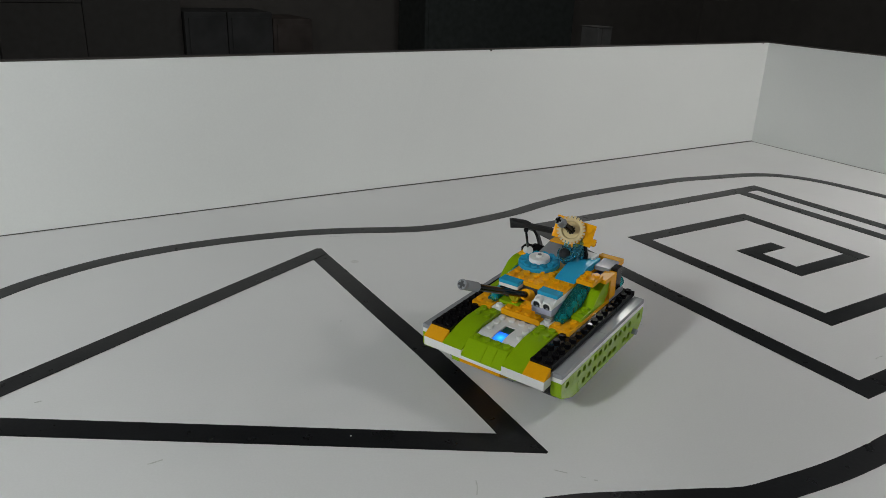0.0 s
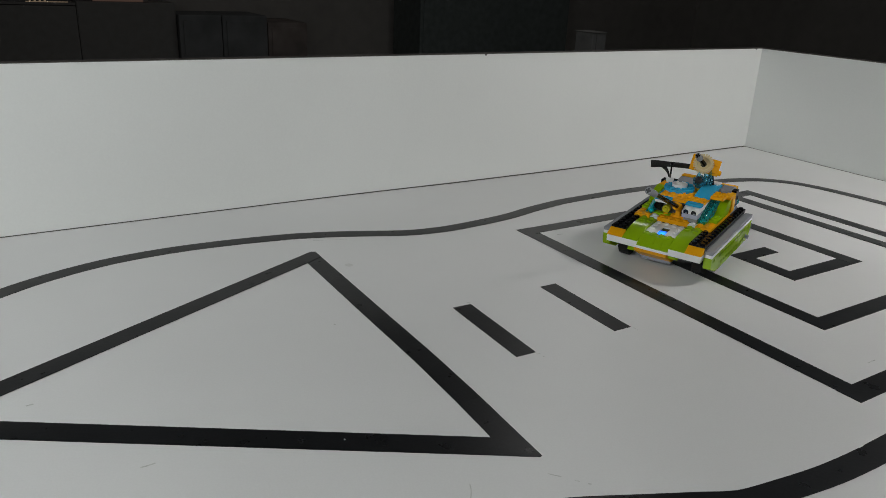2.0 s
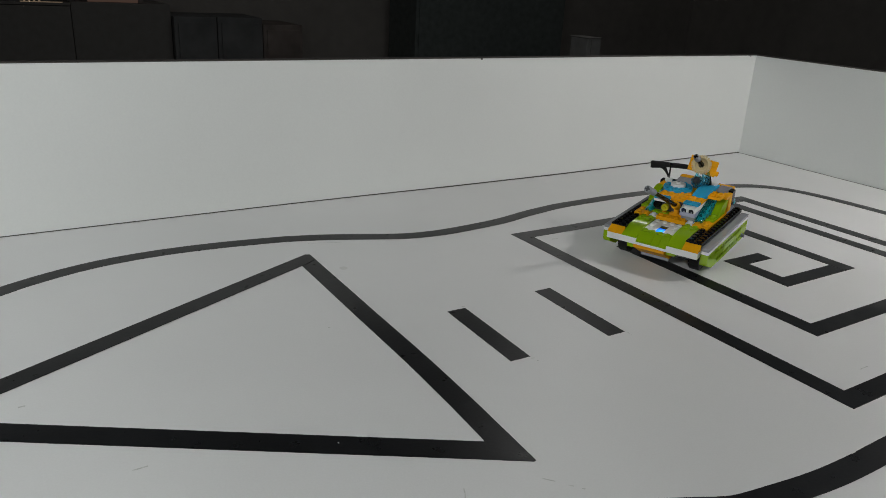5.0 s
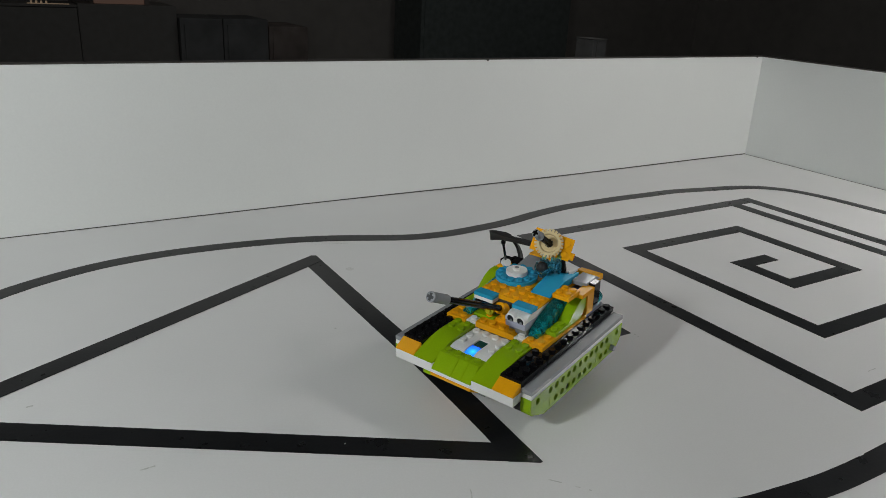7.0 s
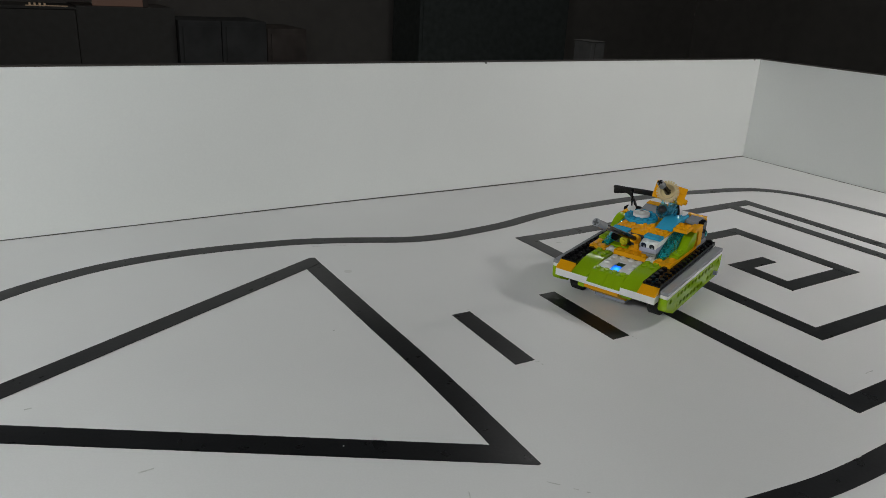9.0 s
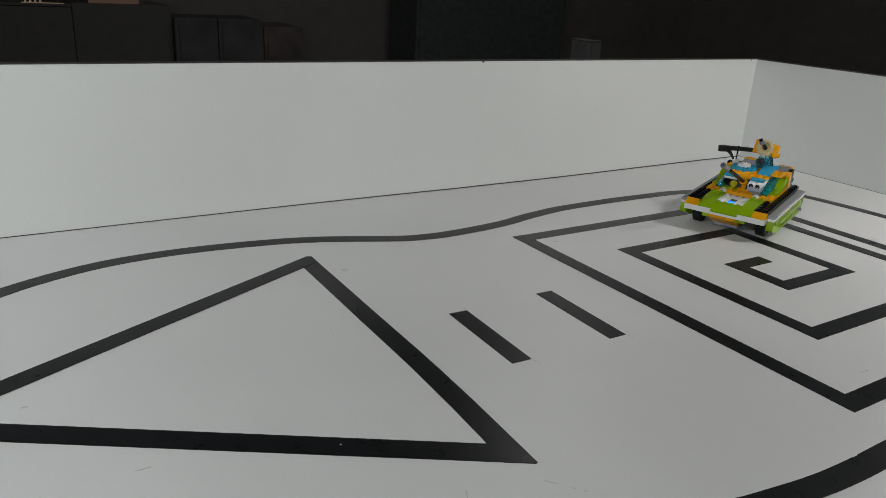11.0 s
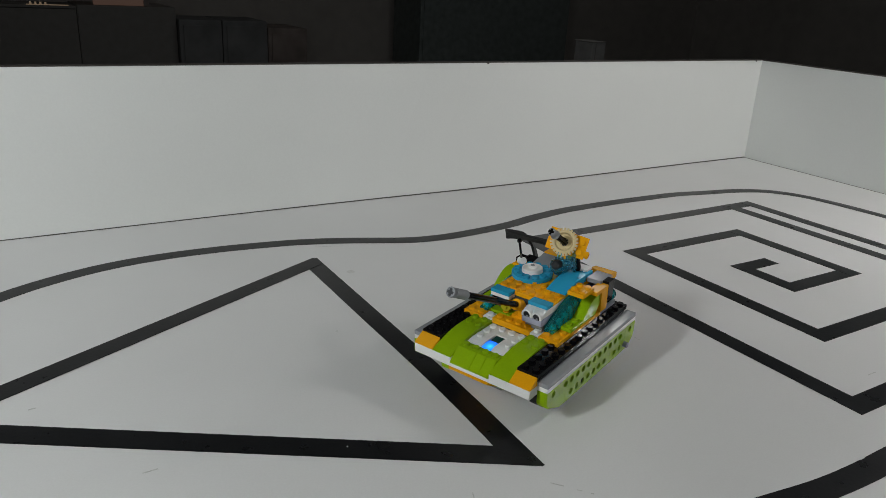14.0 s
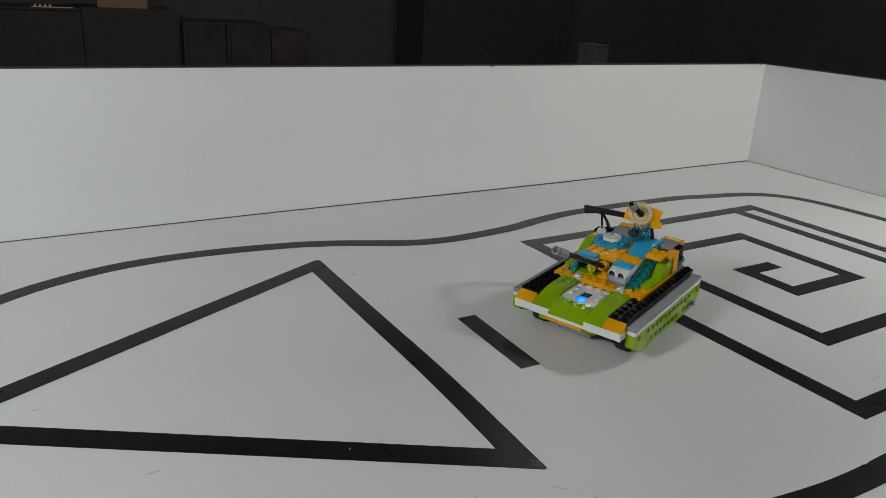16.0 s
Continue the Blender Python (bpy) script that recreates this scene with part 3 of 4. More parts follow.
def side_panel(root, s):
    lo, hi = (48.2, 55.9) if s > 0 else (-55.9, -48.2)
    beam("beam", -47.9, 47.9, lo, hi, 20.8, 30.3, LIME, root, "lime beam brick with a row of holes")
    beam("beam", 48.1, 64, lo, hi, 20.8, 30.3, LIME, root)
    beam("beam", -64, -48.1, lo, hi, 20.8, 30.3, LIME, root)
    beam("beam", -23.9, 40, lo, hi, 11.2, 20.7, LIME, root)
    beam("beam", -56, -24.1, lo, hi, 11.2, 20.7, LIME, root)
    prism("inverted_slope", [(63.8, 20.7), (62.6, 18.4), (47, 11.2), (40.1, 11.2), (40.1, 20.7)], lo, hi, LIME, root)
    prism("inverted_slope", [(-64, 20.7), (-63.5, 18.5), (-60, 15), (-56.1, 11.2), (-56.1, 20.7)], lo, hi, LIME, root)
    brick("plate", -64, 0, lo, hi, 30.4, 33.5, WHITE, root, False, "white plate along the side")
    brick("plate", 0, 64, lo, hi, 30.4, 33.5, WHITE, root, False)
    brick("tile", -64, 0, lo - 0.1, hi + 0.1, 33.6, 36.8, GREY, root, False, "grey smooth tile along the side")
    brick("tile", 0, 64, lo - 0.1, hi + 0.1, 33.6, 36.8, GREY, root, False)
    # pin in one hole and an axle end
    out = hi + 0.2 if s > 0 else lo - 0.2
    rod("pin", (16, s * 46, 16.55), (16, out - s * 1.2, 16.55), 2.35, BLACK, root, label="black pin in a hole")
    rod("axle_end", (-48, s * 46, 16.55), (-48, out + s * 2.8, 16.55), 2.2, GREY, root, 8, label="grey axle end")
    # black studded cover
    a, b = (32, 48) if s > 0 else (-48, -32)
    for x0, x1 in ((32, 64), (0, 32), (-32, 0), (-64, -32)):
        brick("cover_plate", x0, x1, a, b, 37.2, 41.0, BLACK, root, True, "black studded plate" if x0 == 32 else "")
    brick("filler", -62, 60, a + 0.5, b - 0.5, 27, 37.1, DARK_GREY, root, False)


def front(root):
    for y0, y1 in ((-48, -16), (16, 48)):
        brick("bumper", 57, 72.9, y0, y1, 26.8, 33.4, WHITE, root, False, "white brick along the nose")
    brick("bumper", 57, 72.9, -16, 16, 26.8, 29.8, WHITE, root, False, "white plate along the nose")
    for y0, y1 in ((32, 48), (-48, -32)):
        prism("slope_brick", [(72.9, 33.5), (72.9, 34.6), (64.3, 39.6), (64.2, 33.5)], y0, y1, ORANGE, root, label="orange slope brick on the nose corner")
    for y0, y1 in ((16, 32), (-32, -16)):
        curve = [(72.9 - 33 * t, 33.9 + 8.0 * math.sin(t * math.pi / 2) ** 0.9) for t in [i / 12 for i in range(13)]]
        prism("curved_slope", [(72.9, 33.5)] + curve + [(24, 41.9), (24, 33.5)], y0, y1, LIME, root,
              [(x, y) for x in (36, 28) for y in (y0 + 4, y0 + 12)], 41.9, "lime curved slope brick with four studs", 0.15)
    for y0, y1 in ((-16, 0), (0, 8), (8, 16)):
        prism("slope_brick", [(73.6, 29.9), (73.6, 31.0), (64.2, 39.3), (56, 39.3), (56, 29.9)], y0, y1, LIME, root,
              [(60, y) for y in ((-12, -4) if y1 == 0 else (y0 + 4,))], 39.3, "lime slope brick at the middle of the nose" if y0 < 0 else "")
    # underside of the nose
    prism("under_slope", [(71.6, 26.7), (70.6, 22.6), (52, 11.2), (30, 11.2), (30, 26.7)], -19, 14, ORANGE, root, label="orange inverted slope under the nose")
    brick("under_plate", 26, 52, -17, 13, 8.2, 11.2, GREY, root, False, "grey plate under the nose")
    brick("under_brick", 54, 66, 14.2, 24, 21.0, 26.6, LIME, root, False)
    brick("under_brick", 56, 70, -26, -19.2, 21.5, 26.6, LIME, root, False)


def control_hub(root):
    bm = bmesh.new()
    top = [(24, 30), (24, 39.4), (46, 39.4), (50, 39.1), (53, 38.4), (55.6, 37.0), (55.8, 30)]
    add_prism(bm, top, -15.9, -4.1, 0.3)
    add_prism(bm, top, 4.1, 15.9, 0.3)
    add_box(bm, 24, 35.2, -4.2, 4.2, 30, 39.38, 0.2)
    studs_on(bm, [(x, y) for x in (44, 36) for y in (-12, 12)] + [(28, y) for y in (-12, -4, 4, 12)], 39.4)
    hub = part("control_hub", to_metres(bm), WHITE, root, "white control hub with a glowing blue light")
    bm = bmesh.new()
    add_box(bm, 35, 43.6, -4.0, 4.0, 33, 38.5, 0.2)
    part("screen", to_metres(bm), SCREEN, hub, "dark green window")
    bm = bmesh.new()
    add_prism(bm, [(43.7, 33), (43.7, 38.9), (48, 38.8), (52, 38.0), (55, 36.6), (56.0, 35.2), (56.0, 33)], -4.0, 4.0, 0.2)
    part("light_window", to_metres(bm), LED, hub, "glowing blue light window")


def deck(root):
    brick("chassis", -60, 46, -31.8, 31.8, 12.5, 29.8, DARK_GREY, root, False, "dark grey chassis block")
    brick("body_brick", -60, 23.8, -31.8, 31.8, 30, 39.8, DARK_GREY, root, False)
    brick("deck_plate", 8, 24, -16, 16, 40, 44.4, ORANGE, root, True, "orange studded plate on the deck")
    for y0, y1 in ((24, 40), (-40, -24)):
        brick("deck_plate", 8, 26, y0, y1, 41.1, 44.2, ORANGE, root, True, "orange studded plate over the track cover")
        brick("deck_plate", -36, 7.8, y0, y1, 41.1, 44.2, ORANGE, root, True)
        brick("side_plate", -60, -36.2, y0, y1, 41.1, 44.2, GREY, root, True, "grey plate at the rear of the deck")
    brick("small_plate", 16, 24, 16, 24, 40, 43.4, WHITE, root, True, "small white plate")
    brick("small_plate", 16, 24, -24, -16, 40, 43.4, WHITE, root, True)
    brick("small_plate", 8, 15.8, 16, 24, 40, 43.4, LIME, root, True)
    brick("small_plate", 8, 15.8, -24, -16, 40, 43.4, LIME, root, True)
    brick("body_brick", -58, 7.8, -23.8, 23.8, 40, 58.6, DARK_GREY, root, False, "dark grey inner brick")


HOOD = -0.125 * math.pi


def sensor_head(root):
    # sensor with two round eyes
    brick("sensor_stand", 4, 19, 9, 23, 43.5, 49.4, CLEAR_PALE, root, False, "pale transparent plate")
    bm = bmesh.new()
    add_prism(bm, [(-6, 49.3), (-6, 55.2), (21.6, 54.9), (22.9, 53.2), (22.6, 49.8), (21.5, 49.3)], 8.1, 23.9, 0.5)
    part("sensor_base", to_metres(bm), SENSOR_GREY, root, "lavender-grey lower half of the sensor")
    bm = bmesh.new()
    add_prism(bm, [(-8, 55.0), (-8, 60.6), (10, 60), (16.5, 59.6), (19.6, 58.4), (21.4, 56.4), (21.6, 55.0)], 8.0, 24.0, 0.5)
    body = part("sensor_body", to_metres(bm), WHITE, root, "white upper half of the sensor with two hooded eyes")
    for y in (12.1, 19.9):
        bm = bmesh.new()
        add_tube(bm, (14, y, 56.2), (23.4, y, 56.0), 3.95, 2.75, 28, math.pi * 1.25, HOOD)
        part("eye_hood", to_metres(bm), WHITE, body, smooth=False)
        bm = bmesh.new()
        add_cyl(bm, (21.2, y, 56.1), (22.6, y, 55.9), 2.8, seg=22, bevel=0.2)
        part("eye", to_metres(bm), BALL_GREY, body, "dark round sensor eye")
        # grey dot set in as the highlight on the dark eye
        bm = bmesh.new()
        add_cyl(bm, (22.3, y + 0.3, 54.7), (22.9, y + 0.3, 54.7), 1.0, seg=14, bevel=0.3)
        part("eye_lens", to_metres(bm), GREY, body, "small grey dot for the highlight on the eye")
    brick("tile", 7, 15.6, 8, 24, 60, 62.6, BLUE, root, False, "azure smooth tile on the sensor")
    # the other cheek: white block with tile, black hub and yellow round piece before it
    brick("cheek_brick", 2, 15.2, -24, -8, 57.2, 60, WHITE, root, False, "white plate under the tile")
    brick("cheek_block", -2, 8, -24, -6, 46.6, 57.1, DARK_GREY, root, False)
    brick("tile", 7, 15.6, -24, -8, 60, 62.6, BLUE, root, False)
    brick("sensor_stand", 0, 15, -24, -7, 43.5, 45.6, LIME, root, False, "lime plate")
    rod("round_piece", (8, -20.5, 53.2), (14.5, -20.5, 53.2), 4.0, BLACK, root, 20, bevel=0.6, label="black round hub")
    rod("round_piece", (10, -11.5, 51.0), (14.5, -11.5, 51.0), 4.0, YELLOW_GLASS, root, 20, bevel=0.5, label="clear yellow round piece")
    rod("round_piece", (14, -11.5, 51.0), (16.4, -11.5, 51.0), 2.0, YELLOW_GLASS, root, 12)
    # gun
    bm = bmesh.new()
    add_cyl(bm, (13.5, 1.2, 55.6), (19.5, 0.6, 58.8), 4.2, seg=20, bevel=0.4)
    add_box(bm, 9.5, 13.5, -1.6, 3.4, 46.4, 55, 0.8)
    add_box(bm, 6, 13.6, -6, 8, 43.5, 46.6, 0.3)
    part("gun_mount", to_metres(bm), ORANGE, root, "orange connector holding the gun barrel")
    rod("gun_barrel", (14, 1.2, 55.9), (76, -3.2, 87.0), 2.35, BLACK, root, 16, label="long black axle gun barrel")
    a, b = Vector((74.3, -3.1, 86.1)), Vector((89.0, -4.4, 93.6))
    d = (b - a).normalized()
    bm = bmesh.new()
    add_cyl(bm, a, b - d * 3.2, 3.3, 3.3, 20, 0.5)
    add_cyl(bm, b - d * 3.6, b - d * 1.2, 2.8, 2.8, 20)
    add_cyl(bm, b - d * 1.6, b, 3.5, 3.5, 20, 0.4)
    part("muzzle", to_metres(bm), GREY, root, "light grey ridged muzzle")
    m = Matrix.Translation(b) @ d.to_track_quat("Z", "Y").to_matrix().to_4x4()
    bm = bmesh.new()
    add_box(bm, -2.5, 2.5, -0.9, 0.9, -0.4, 0.25)
    add_box(bm, -0.9, 0.9, -2.5, 2.5, -0.4, 0.27)
    bmesh.ops.transform(bm, matrix=m, verts=bm.verts)
    part("axle_hole", to_metres(bm), DARK_GREY, root, "dark cross-shaped hole")


def roof(root):
    brick("roof_plate", -8, 8, -24, 24, 58.8, 62, ORANGE, root, True, "orange studded roof plate")
    brick("roof_plate", -40, -8.2, -24, 8, 58.8, 62, ORANGE, root, True, skip=range(4, 12))
    brick("roof_brick", -56, -8.2, 8.1, 24, 58.8, 62, ORANGE, root, False)
    curve = [(-9 - 25 * t, 62.6 + 5.0 * math.sin(t * math.pi / 2)) for t in [i / 8 for i in range(9)]]
    prism("curved_slope", [(-9, 62.1)] + curve + [(-40, 67.6), (-40, 62.1)], 8, 24, BLUE, root, label="azure curved slope on the roof", bevel=0.12)
    brick("tile", -50, -40.2, 4, 24, 64.4, 67.4, BLUE, root, False, "azure tile")
    # small stepped plate beside the roof, bracket and black block
    brick("side_plate", -27, -11, 24.2, 37.4, 62.4, 65.6, ORANGE, root, True, "small orange plate with four studs")
    for s in (1, -1):
        lo, hi = (33, 41) if s > 0 else (-41, -33)
        rise = 60.2 if s > 0 else 58.8
        brick("bracket", -43, -33, lo, hi, 44.4, rise, ORANGE, root, False, "orange upright bracket brick")
        brick("bracket", -43, -25 if s > 0 else -33, lo if s > 0 else lo + 4, hi if s > 0 else hi + 3, rise + 0.1, rise + 3.3, ORANGE, root, False)
        brick("rear_block", -52, -43.2, lo, hi, 48, 65.2 if s > 0 else 62.4, BLACK, root, False, "black block beside the bracket")
        rod("rear_light", (-57, (lo + hi) / 2, 50.0), (-52.2, (lo + hi) / 2, 50.0), 4.6, TEAL_GLASS, root, 18, bevel=0.6, label="round transparent teal rear piece")
        # lime slope and transparent canopy side
        curve = [(8.2, 47.0), (-9.5, 47.0)] + [(-10 - 20 * t, 47.6 + 12.4 * math.sin(t * math.pi / 2) ** 0.95) for t in [i / 8 for i in range(9)]]
        mid = s * 35.6
        prism("flank_slope", [(8.2, 44.3)] + curve + [(-34, 60.2), (-34, 52), (-27, 44.3)], mid - 4.2, mid + 4.2, LIME, root, [(3.6, mid), (-4.4, mid)], 47.0, "lime curved slope on the flank", 0.15)
        bm = bmesh.new()
        rows = []
        for x, h in ((18.6, 47.4), (17.0, 49.6), (8, 54.2), (0, 57.6), (-8, 60.2), (-18, 61.8), (-28, 62.4)):
            rows.append([bm.verts.new((x, s * y, z)) for y, z in ((24.1, 44.5), (24.1, h), (26.8, h), (31.2, max(46.6, h - 4.5)), (31.2, 44.5))])
        for p, n in zip(rows, rows[1:]):
            for k in range(5):
                bm.faces.new((p[k], p[(k + 1) % 5], n[(k + 1) % 5], n[k]))
        bm.faces.new(rows[0])
        bm.faces.new(rows[-1])
        bmesh.ops.recalc_face_normals(bm, faces=bm.faces)
        bmesh.ops.bevel(bm, geom=list(bm.edges), offset=0.35, segments=1, affect="EDGES")
        canopy = part("canopy", to_metres(bm), TEAL_GLASS, root, "clear teal faceted canopy side")
        for k in range(6):
            x = 12.5 - 7.2 * k
            bm = bmesh.new()
            add_tube(bm, (x, s * 27.4, 45.2), (x, s * 27.4, 47.6 + 1.7 * k), 2.3, 1.5, 12)
            part("inner_tube", to_metres(bm), CLEAR_TEAL, canopy)
    # grey and orange tail plates
    prism("tail_slope", [(-40, 62.2), (-40, 65.6), (-56, 65.6), (-62, 62.2)], 24.2, 36, GREY, root, label="grey smooth tail slope")
    prism("tail_slope", [(-56.2, 60), (-56.2, 66.0), (-66, 64.2), (-66, 60)], 18, 36, ORANGE, root, label="orange tail slope")
    prism("tail_slope", [(-40, 58), (-40, 63), (-58, 66), (-58, 58)], -24, 3.8, GREY, root, label="grey smooth tail slope")
    brick("tail_brick", -66, -58.2, -24, 3.8, 58, 67, ORANGE, root, False, "orange tail brick")
    brick("rack", -52, -44, 6, 22, 67.5, 69.2, WHITE, root, False, "white toothed rack piece")
    for k in range(6):
        brick("rack_tooth", -44, -42.4, 6.4 + k * 2.6, 7.8 + k * 2.6, 67.5, 69.4, WHITE, root, False)
    brick("tail_brick", -60, -44, -31, 31, 44.4, 57.8, DARK_GREY, root, False)
    brick("tail_brick", -56, -44, -36, -26, 56, 62, BLACK, root, False, "black tail brick")


def turntable(root):
    bm = bmesh.new()
    cx, cy = -22.7, -12.7
    add_cyl(bm, (cx, cy, 62.2), (cx, cy, 65.4), 15.6, seg=40, bevel=0.5)
    ring = [(cx + 12 * math.cos(k * math.pi / 6 + 0.2), cy + 12 * math.sin(k * math.pi / 6 + 0.2)) for k in range(12)]
    studs_on(bm, ring, 65.4)
    part("turntable", to_metres(bm), BLUE, root, "azure round plate with a ring of studs")
    rod("round_plate", (cx, cy, 65.5), (cx, cy, 68.9), 7.9, WHITE, root, 32, bevel=0.5, label="white round plate")
    bm = bmesh.new()
    add_cyl(bm, (cx, cy, 68.8), (cx, cy, 70.6), 2.9, seg=20, bevel=0.3)
    part("round_plate_stud", to_metres(bm), WHITE, root)
    rod("stud_hole", (cx, cy, 70.5), (cx, cy, 70.75), 1.6, GREY, root, 14)
    # antenna
    rod("antenna_base", (-30.0, -28.6, 67.6), (-26.6, -23.4, 69.8), 2.9, WHITE, root, 18, bevel=0.7, label="white antenna clip")
    bm = bmesh.new()
    add_cyl(bm, (-28, -25.9, 69.5), (-17.2, -22.1, 89.2), 0.9, seg=10)
    bmesh.ops.create_uvsphere(bm, u_segments=12, v_segments=8, radius=1.9, matrix=Matrix.Translation((-17, -22, 89.9)))
    part("antenna", to_metres(bm), BLACK, root, "thin black antenna lever with a ball tip", True)


def dish(root):
    n = Vector((0.82, 0.36, 0.40)).normalized()
    u = Vector((-0.37, 0.89, -0.24))
    u = (u - n * u.dot(n)).normalized()
    v = n.cross(u)
    c = Vector((-35.8, 5.0, 90.3))
    m = Matrix.Translation(c) @ Matrix((u, v, n)).transposed().to_4x4()

    tilt = Matrix.Translation(c) @ Vector((0.78, -0.12, 0.61)).to_track_quat("Z", "Y").to_matrix().to_4x4()

    def placed(name, bm, mat, label="", smooth=False, where=None):
        bmesh.ops.transform(bm, matrix=where or m, verts=bm.verts)
        return part(name, to_metres(bm), mat, root, label, smooth)

    bm = bmesh.new()
    add_box(bm, -12.5, 17, -8.3, 8.3, -6.5, -3.3, 0.28)
    studs_on(bm, [(x, y) for x in (-9, 12.6) for y in (-4, 4)], -3.3)
    add_cyl(bm, (16.5, -4, -6), (20, -4, -6), 2.8, seg=16, bevel=0.4)
    placed("dish_plate", bm, ORANGE, "orange tilted plate behind the gear")
    bm = bmesh.new()
    add_cyl(bm, (19.9, -4, -6), (20.4, -4, -6), 1.7, seg=14)
    placed("peg_tip", bm, RED, "red peg tip")
    # toothed gear
    bm = bmesh.new()
    teeth = 24
    outline = []
    for k in range(teeth):
        for dr, da in ((8.7, -0.34), (10.5, -0.3), (10.5, 0.3), (8.7, 0.34)):
            a = 2 * math.pi * (k + da) / teeth
            outline.append((dr * math.cos(a), dr * math.sin(a)))
    for z0, z1 in ((-3.0, 0.6),):
        lo = [bm.verts.new((x, y, z0)) for x, y in outline]
        hi = [bm.verts.new((x, y, z1)) for x, y in outline]
        rim = [bm.verts.new((x * 7.0 / math.hypot(x, y), y * 7.0 / math.hypot(x, y), z1)) for x, y in outline]
        well = [bm.verts.new((x * 6.0 / math.hypot(x, y), y * 6.0 / math.hypot(x, y), z1 - 2.5)) for x, y in outline]
        k = len(outline)
        bm.faces.new(lo)
        bm.faces.new(well)
        for i in range(k):
            j = (i + 1) % k
            bm.faces.new((lo[i], lo[j], hi[j], hi[i]))
            bm.faces.new((hi[i], hi[j], rim[j], rim[i]))
            bm.faces.new((rim[i], rim[j], well[j], well[i]))
    placed("gear", bm, TAN, "tan toothed gear wheel")
    # dark star: the axle's end together with its shadow, as a solid shape
    bm = bmesh.new()
    for k in range(4):
        bmesh.ops.create_cube(bm, size=1.0, matrix=Matrix.Rotation(k * math.pi / 4, 4, "Z") @ Matrix.Translation((0, 0, -1.75)) @ Matrix.Diagonal((6.2, 1.6, 0.5, 1)))
    placed("gear_hole", bm, BALL_GREY, "dark star in the gear for the axle's end and its shadow")
    bm = bmesh.new()
    add_box(bm, -2.3, 2.3, -0.9, 0.9, -1.8, 20, 0.2)
    add_box(bm, -0.9, 0.9, -2.3, 2.3, -1.8, 20, 0.2)
    placed("axle", bm, BLACK, "black cross axle", where=tilt)
    bm = bmesh.new()
    add_cyl(bm, (0, 0, 13.6), (0, 0, 20.3), 3.0, seg=20, bevel=0.5)
    add_cyl(bm, (0, 0, 13.2), (0, 0, 14.4), 3.5, seg=20, bevel=0.4)
    placed("bush", bm, GREY, "grey bush on the axle end", where=tilt)
    bm = bmesh.new()
    add_box(bm, -2.4, 2.4, -0.9, 0.9, 20.1, 20.5)
    add_box(bm, -0.9, 0.9, -2.4, 2.4, 20.1, 20.52)
    placed("axle_hole", bm, BLACK, where=tilt)
    # clear blue swivel below
    a, b = Vector((-40, 15, 72.5)), Vector((-30.5, -1.5, 73.2))
    d = (b - a).normalized()
    for k in range(4):
        p = a.lerp(b, 0.08 + k / 4)
        bm = bmesh.new()
        add_tube(bm, p - d * 0.7, p + d * 0.7, 5.3 - 0.5 * (k % 2), 3.4, 24)
        part("swivel_ring", to_metres(bm), BLUE_GLASS, root, "clear blue swivel ring")
    # round socket about the ball, and two arms up to the plate
    bm = bmesh.new()
    add_tube(bm, (-31.5, 4.6, 70.6), (-30.0, 4.5, 74.0), 6.2, 4.9, 28)
    part("socket", to_metres(bm), BLUE_GLASS, root, "clear blue socket round the ball joint")
    for y in (1.0, 12.5):
        rod("swivel_arm", (-34, y, 70), (-40.5, y + 0.5, 84), 1.7, BLUE_GLASS, root, 12, bevel=0.4)
    rod("swivel", a, b, 2.6, BLUE_GLASS, root, 14, label="clear blue swivel core")
    rod("swivel_foot", (-34, 5, 65.8), (-33.5, 5, 69.0), 5.4, BLUE_GLASS, root, 20, bevel=0.5)
    rod("swivel_neck", (-38, 9, 74), (-41, 8, 84), 2.6, BLUE_GLASS, root, 16, bevel=0.5)
    bm = bmesh.new()
    bmesh.ops.create_uvsphere(bm, u_segments=16, v_segments=12, radius=4.4, matrix=Matrix.Translation((-29.0, 4.5, 73.4)))
    part("ball_joint", to_metres(bm), BALL_GREY, root, "dark grey ball joint", True)
    rod("dish_stem", (-44, 14, 66), (-44, 10, 84), 3.0, BLACK, root, 12)


